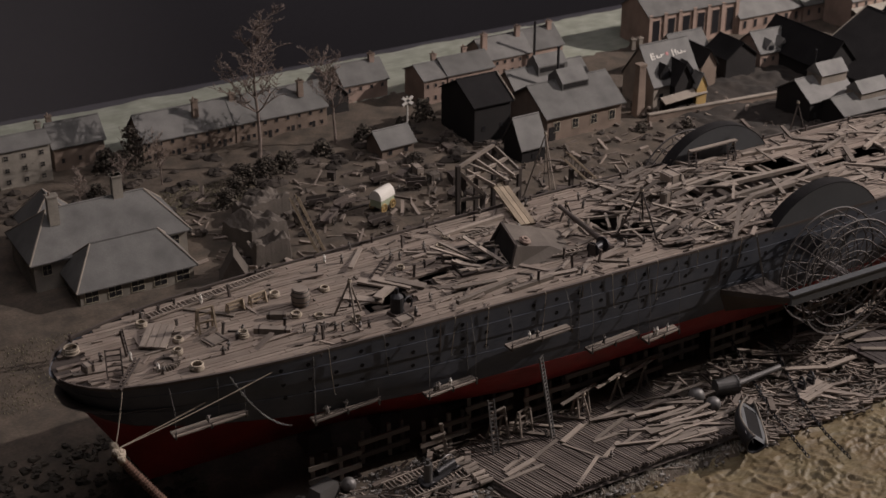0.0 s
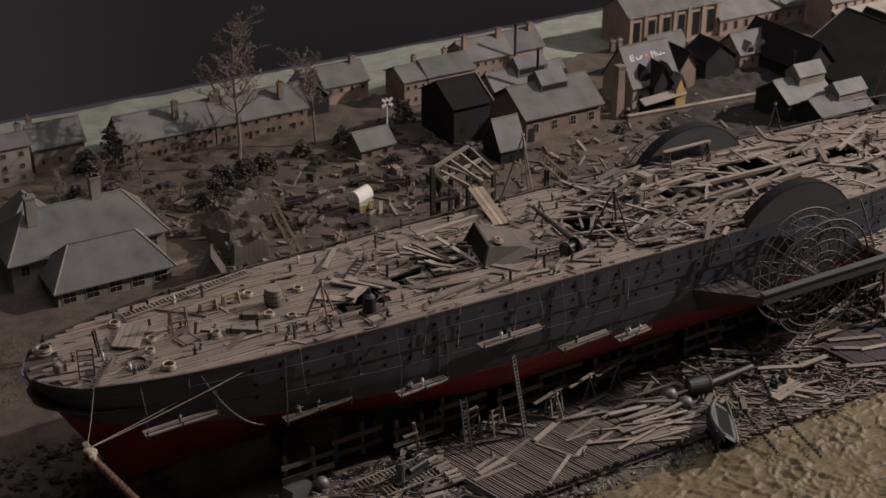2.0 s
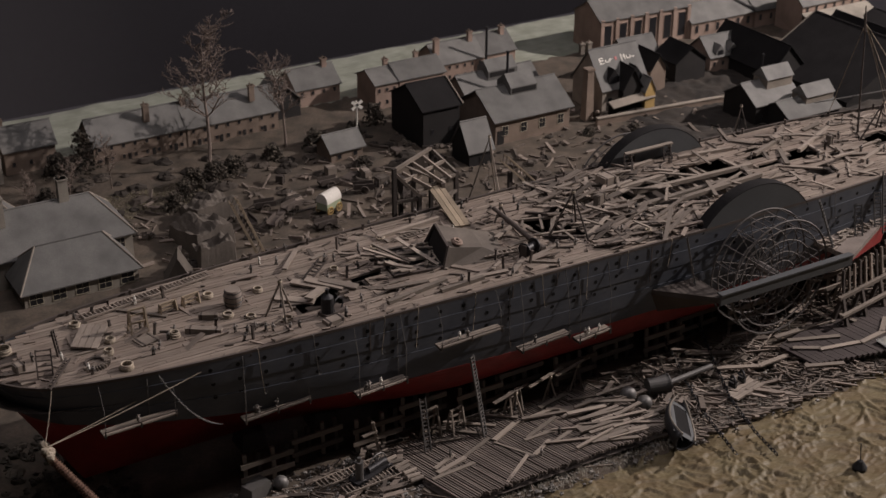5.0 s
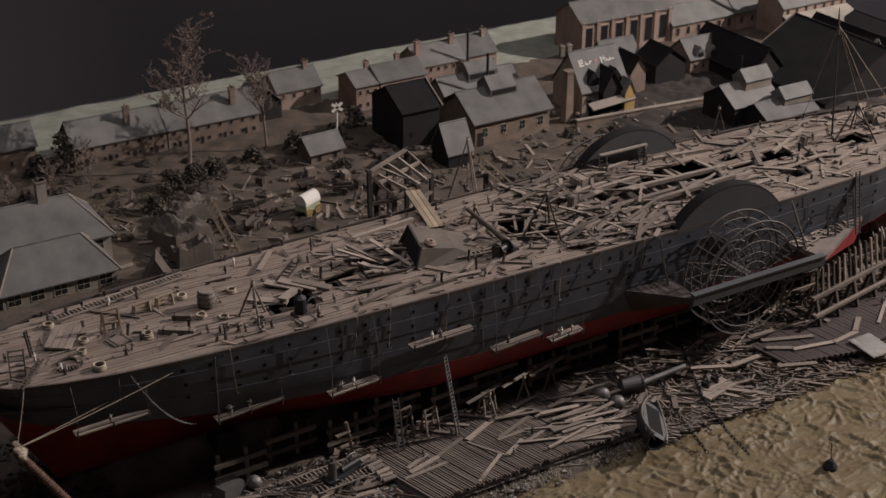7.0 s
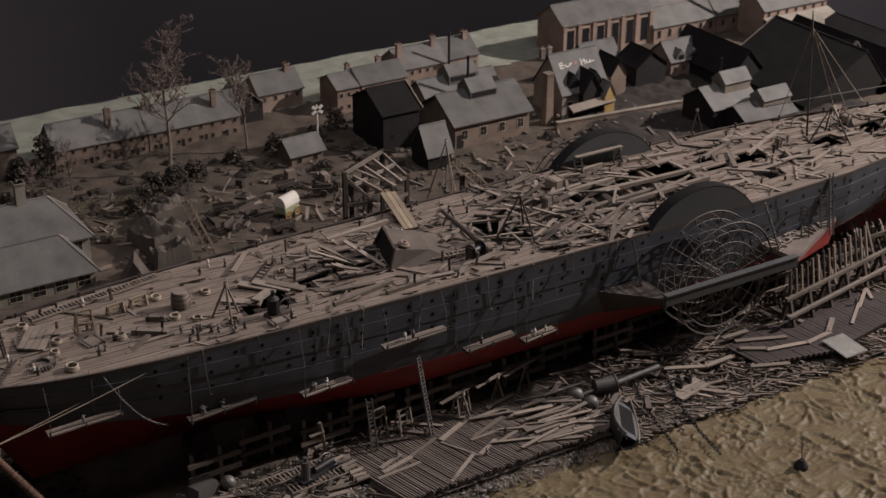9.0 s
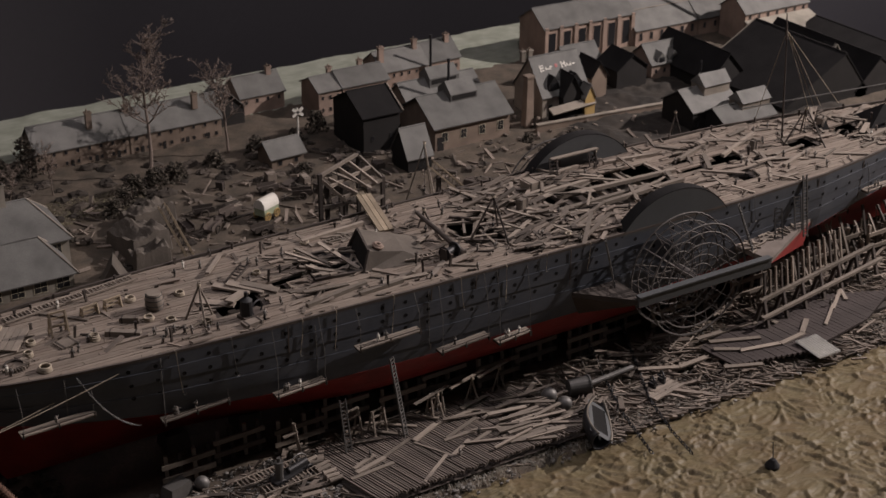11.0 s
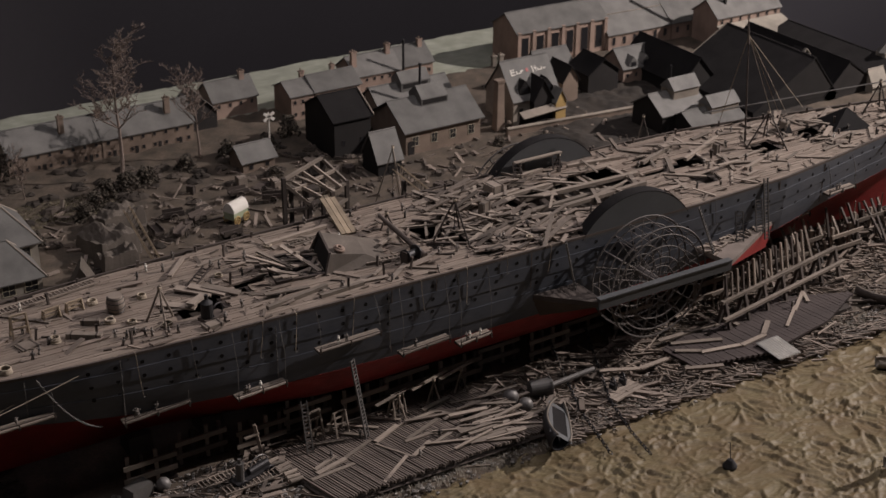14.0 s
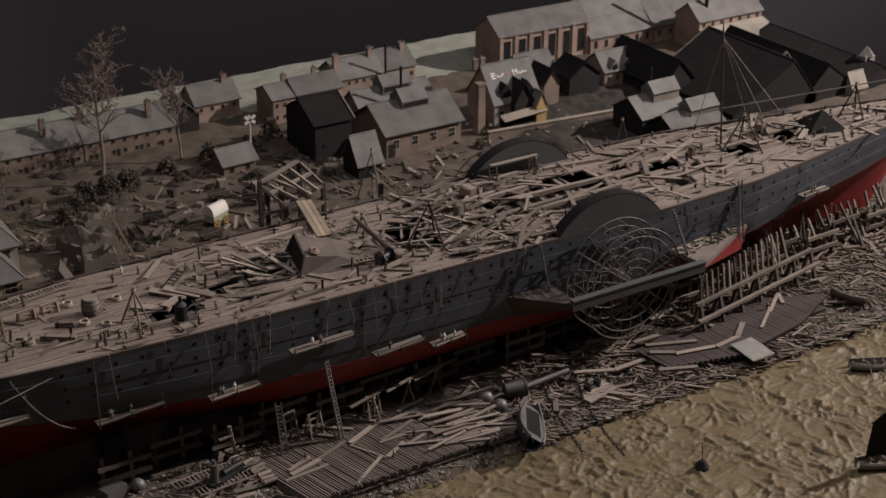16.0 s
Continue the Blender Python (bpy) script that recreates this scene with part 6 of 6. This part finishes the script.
grass = Geo()
for i in range(6500):
    x, y = rnd.choice(((rnd.uniform(-30, 0), rnd.uniform(108, 122)), (rnd.uniform(-86, -40), rnd.uniform(42, 68))))
    z = ground_z(x, y)
    a = rnd.uniform(0, 3.14)
    grass.add([(x - 0.1 * math.cos(a), y - 0.1 * math.sin(a), z), (x + 0.1 * math.cos(a), y + 0.1 * math.sin(a), z), (x + rnd.uniform(-0.3, 0.3), y + rnd.uniform(-0.3, 0.3), z + rnd.uniform(0.2, 0.5))], [(0, 1, 2)])
solo("grass", grass, GRASS, at(0, 0, 0), "dry yellow green grass tufts by the houses", "grass", kind="stuff")

# canvas shelters
def drape(x, y, w, d, h, seed, label, turn=0):
    def top(u, v):
        e = max(0, 1 - abs(u) ** 9) * max(0, 1 - abs(v) ** 9)
        return h * e ** 0.3 * (0.8 - 0.16 * v + 0.3 * noise.noise((u * 1.3 + seed, v * 1.3, 0.5))) + e * (0.25 * noise.noise((u * 5, v * 5, seed)) - 1.3 * max(0, 0.35 - abs(noise.noise((u * 1.9 + seed, v * 1.2, 3)))) * 2)
    g = Geo()
    n = 15
    g.v = [(w / 2 * (-1 + 2 * i / n), d / 2 * (-1 + 2 * j / n), max(0, top(-1 + 2 * i / n, -1 + 2 * j / n))) for j in range(n + 1) for i in range(n + 1)]
    g.f = [(j * (n + 1) + i, j * (n + 1) + i + 1, (j + 1) * (n + 1) + i + 1, (j + 1) * (n + 1) + i) for j in range(n) for i in range(n)]
    ob = solo("canvas_shelter", g, CANVAS, at(x, y, -0.6, 0, 0, turn), label, "tent", "canvas shelters")
    ob.modifiers.new("thickness", "SOLIDIFY").thickness = 0.001


drape(-14.5, 88, 11, 13, 7.5, 2.2, "large sagging grey canvas thrown over timber stacks", 12)
drape(-8, 99, 12, 9, 6.5, 5.2, "grey canvas sheet stretched over stores", 8)
drape(-16, 78, 9, 8, 7, 7.9, "sagging grey canvas hung over a frame", 0)
solo("ridge_tent", Geo().prism([(-3.4, 0), (3.4, 0), (0, 6.4)], -3, 3), CANVAS, at(-26, 73, -0.2, 0, 0, 68), "small pale ridge tent beside the ship", "tent")

# covered wagon
v = thing("covered_wagon", at(17.5, 87, 0, 0, 0, 25), "pale green wagon with a white rounded cover", "wagon")
part("body", Geo().box((0, 0, 2.2), (5.2, 3.2, 1.8)), GREENVAN, v)
cov = Geo()
for i in range(13):
    a = math.pi * i / 12
    cov.v += [(-2.7, -1.75 * math.cos(a), 3.1 + 2.4 * math.sin(a)), (2.7, -1.75 * math.cos(a), 3.1 + 2.4 * math.sin(a))]
cov.f = [(2 * i, 2 * i + 1, 2 * i + 3, 2 * i + 2) for i in range(12)] + [tuple(range(0, 26, 2)), tuple(range(25, 0, -2))]
part("cover", cov, WHITE, v, "white canvas cover", smooth=False)
for sx in (-1.6, 1.7):
    for sy in (-1.75, 1.75):
        w = part("wheel", Geo().ring((sx, sy, 1.15), 1.0, 0.16, rot(90), n=18, k=5), YELLOW, v, "yellow spoked wheel")
        for i in range(4):
            a = math.pi * i / 4
            part("spoke", Geo().cyl((sx - math.cos(a), sy, 1.15 - math.sin(a)), (sx + math.cos(a), sy, 1.15 + math.sin(a)), 0.08, n=5), YELLOW, w)

# carts, stacks and litter in the yard
def cart(x, y, rz):
    t = thing("hand_cart", at(x, y, ground_z(x, y), 0, 0, rz), "dark timber cart standing in the yard", "cart", "yard carts")
    part("bed", Geo().box((0, 0, 1.5), (5, 2.4, 0.5)).box((0, 1.1, 2.1), (5, 0.2, 1)).box((0, -1.1, 2.1), (5, 0.2, 1)), DARKWOOD, t)
    for s in (-1, 1):
        part("wheel", Geo().ring((0, s * 1.4, 1.1), 1.0, 0.14, rot(90), n=16, k=5).cyl((-1, s * 1.4, 1.1), (1, s * 1.4, 1.1), 0.08).cyl((0, s * 1.4, 0.1), (0, s * 1.4, 2.1), 0.08), DARKWOOD, t)
        part("shaft", Geo().cyl((2.4, s * 0.8, 1.5), (5.4, s * 0.6, 0.4), 0.12, n=5), DARKWOOD, t)


for x, y, rz in ((10, 92, 20), (5, 96, 170), (13, 80, 5), (3, 86, 40), (24, 100, 0), (-2, 90, 90), (30, 93, 160), (36, 84, 30)):
    cart(x, y, rz)
for i in range(60):
    x, y = rnd.uniform(-8, 110), rnd.uniform(44, 112)
    if x > 56 and y > 92:
        continue
    s = (rnd.uniform(1.5, 5), rnd.uniform(1.2, 3), rnd.uniform(0.8, 2.6))
    crate(x, y, ground_z(x, y) - 0.1, s, rnd.uniform(0, 90), rnd.choice((WOOD, DARKWOOD, CANVAS, DARKWOOD)), "yard crates")
litter = Geo()
for i in range(1100):
    x, y = rnd.uniform(-30, 135), rnd.uniform(26, 118)
    ln = rnd.uniform(4, 9) if i < 160 else rnd.uniform(0.5, 4)
    litter.box((x, y, ground_z(x, y) + rnd.uniform(0, 0.5)), (ln, rnd.uniform(0.15, 0.9), rnd.uniform(0.15, 0.8)), rot(rnd.uniform(-20, 20), rnd.uniform(-20, 20), rnd.uniform(0, 180)))
solo("yard_litter", litter, WOOD_STUFF, at(0, 0, 0), "timber offcuts and litter strewn over the yard", "litter", kind="stuff")
heaps = Geo()
for i in range(230):
    x, y = rnd.choice(((rnd.uniform(-12, 66), rnd.uniform(98, 134)), (rnd.uniform(-30, 130), rnd.uniform(60, 112)), (rnd.uniform(100, 190), rnd.uniform(50, 98)), (rnd.uniform(-75, 0), rnd.uniform(108, 140))))
    s = rnd.uniform(0.5, 2.2)
    heaps.ball((x, y, ground_z(x, y)), (s * 1.4, s, s * 0.7), 8, 5, 0.25, rnd)
solo("earth_heaps", heaps, HEAPSHADE, at(0, 0, 0), "dark heaps of earth and scrub about the yard", "earth heaps", kind="stuff")
for i in range(16):
    x, y = rnd.uniform(0, 60), rnd.uniform(60, 104)
    figurine(x, y, ground_z(x, y))

# gantry, jib cranes and tripods beyond the ship
ga = thing("gantry", at(-1.0, 0, -1.1), "open timber gantry standing beyond the ship's far side", "gantry")
for x, y, h in ((2.8, 26, 38.6), (5.0, 27.5, 35.6), (9.6, 30.5, 37.2), (13.6, 31, 39.2), (17.2, 27, 34.6), (12.8, 24.6, 34.0), (7.4, 25.2, 32.6)):
    part("post", Geo().beam((x, y, 0), (x + rnd.uniform(-0.3, 0.3), y, h), 0.75, 0.75), DARKWOOD, ga)
for a, b in (((2.6, 26, 38.2), (13.8, 31, 38.8)), ((2.6, 26, 37.6), (7.6, 25, 32.2)), ((13.6, 31, 38.6), (17.4, 27, 33.8)), ((5.2, 27.4, 36.6), (10.2, 25, 33.2)), ((8.0, 28.6, 37.8), (13, 24.8, 33.6)), ((10.8, 29.8, 38.2), (15.2, 26, 33.8)),
             ((7.4, 25.2, 33), (17.2, 27, 34)), ((5, 26.2, 35.4), (15.6, 29, 36.4)), ((3, 26, 31.5), (7.4, 25.2, 31.5)), ((12.8, 24.6, 30.5), (17.2, 27, 30.5)), ((2.8, 26, 34), (5, 27.5, 30))):
    part("beam", Geo().beam(a, b, 0.6, 0.6), WOOD, ga)
for k in range(3):
    part("board", Geo().beam((6.2 + k, 28 - 0.3 * k, 37.6 - 0.5 * k), (11.6 + k, 26 - 0.3 * k, 34.6 - 0.5 * k), 0.95, 0.2), WOOD, ga)
br = thing("gangplank", aim((8.2, 11.6, DECK_Z + 0.15), (10.6, 26.4, 31.9)), "pale new gangplank laid from gantry to deck", "gangplank")
for s in (-1, 0, 1):
    part("board", Geo().box((7.8, s * 1.05, 0.15), (15.6, 0.95, 0.35)), PALE, br)


def jib(a, b, w, label):
    t = thing("jib_crane", aim(a, b), label, "crane", "jib cranes")
    ln = (Vector(b) - Vector(a)).length
    for s in (-1, 1):
        for u in (-1, 1):
            part("chord", Geo().box((ln / 2, s * w / 2, u * w / 2), (ln, 0.28, 0.28)), PALE, t)
    n = int(ln / 1.2)
    for i in range(n):
        part("lattice", Geo().beam((i * ln / n, -w / 2, w / 2), ((i + 1) * ln / n, w / 2, w / 2), 0.16, 0.16).beam((i * ln / n, -w / 2, -w / 2), ((i + 1) * ln / n, -w / 2, w / 2), 0.16, 0.16), WOOD, t)


jib((-12, 45, 0.4), (-23.8, 45, 29.3), 1.4, "lattice timber jib leaning beyond the deck")
jib((43, 34, 19), (31.8, 34, 30.2), 1.5, "lattice timber jib leaning beyond the deck")
solo("jib_post", Geo().box((0, 0, 11), (1.2, 1.2, 22)), DARKWOOD, at(42.5, 34, 0.8), "dark timber post carrying the jib", "post")
solo("jib_post", Geo().box((0, 0, 13), (0.8, 0.8, 26)), DARKWOOD, at(33.5, 34, 0.8), "dark timber post carrying the jib", "post")
tripod(51.5, 70, 0, 5.5, 18, WOOD, "tall timber tripod standing in the yard", 15)
tripod(120, 60, -0.4, 5.0, 16, DARKWOOD, "tall timber tripod standing in the yard", 45)

# signal, chimneys, poles
sg = thing("crossing_sign", at(42.3, 119.5, -1), "white cross shaped sign on a pale post", "sign")
part("post", Geo().cyl((0, 0, 0), (0, 0, 13.5), 0.25, n=8), WHITE, sg)
for a in (35, -35):
    part("arm", Geo().box((0, -0.3, 12.4), (3.6, 0.25, 0.8), rot(0, a, 0)), WHITE, sg)


def stack(x, y, h, r0, r1, material, label, square=False, name="factory_chimney"):
    t = thing(name, at(x, y, -1.2), label, "chimney", "chimneys")
    part("shaft", Geo().box((0, 0, h / 2), (r0 * 2, r0 * 2, h), taper=r1 / r0) if square else Geo().cyl((0, 0, 0), (0, 0, h), r0, r1, n=12), material, t)
    part("cap", Geo().box((0, 0, h), (r1 * 2.5, r1 * 2.5, 0.6)) if square else Geo().cyl((0, 0, h - 0.3), (0, 0, h + 0.3), r1 * 1.25, n=12), material, t)


stack(105.8, 105.2, 15.2, 1.3, 1.0, BRICK, "square brown brick chimney beside the works", True)
stack(88.5, 119, 19, 0.42, 0.36, DARKIRON, "thin dark iron stovepipe chimney")
stack(100.5, 148.5, 15.5, 0.42, 0.36, DARKIRON, "thin dark iron stovepipe chimney")
stack(213, 134, 34, 0.7, 0.5, DARKIRON, "tall thin dark iron chimney")
stack(155, 91, 15, 0.3, 0.25, DARKIRON, "thin dark iron stovepipe chimney")
tw = thing("clock_tower", at(233, 82.5, -1.2), "small pale stone tower with a pointed roof", "tower")
part("shaft", Geo().box((0, 0, 4.2), (4.0, 4.0, 8.4)), PLASTER, tw)
part("roof", Geo().cyl((0, 0, 8.4), (0, 0, 11.2), 3.2, 0.1, n=4), SLATE, tw)
part("opening", Geo().box((0, -2.0, 5.4), (1.1, 0.12, 3.4)), WINDOW, tw)
part("opening", Geo().box((-2.0, 0, 5.4), (0.12, 1.1, 3.4)), WINDOW, tw)
wallrow = thing("yard_wall", at(108, 97, -1.2), "low brown wall along the yard road", "wall")
part("wall", Geo().box((24, 0, 1.4), (54, 0.9, 2.8), rot(0, 0, -6)), BRICK, wallrow)
part("coping", Geo().box((24, 0, 2.95), (54, 1.3, 0.3), rot(0, 0, -6)), STONE, wallrow)
lt = thing("lean_to", at(118.5, 103, -1.2, 0, 0, 6), "pale roofed lean to shed against the yard wall", "shed")
part("roof", Geo().box((0, -1.2, 5.2), (16, 2.6, 0.35), rot(30, 0, 0)), STONE, lt)
part("front", Geo().box((0, 0, 2.4), (15, 0.5, 4.8)), BLACKWALL, lt)
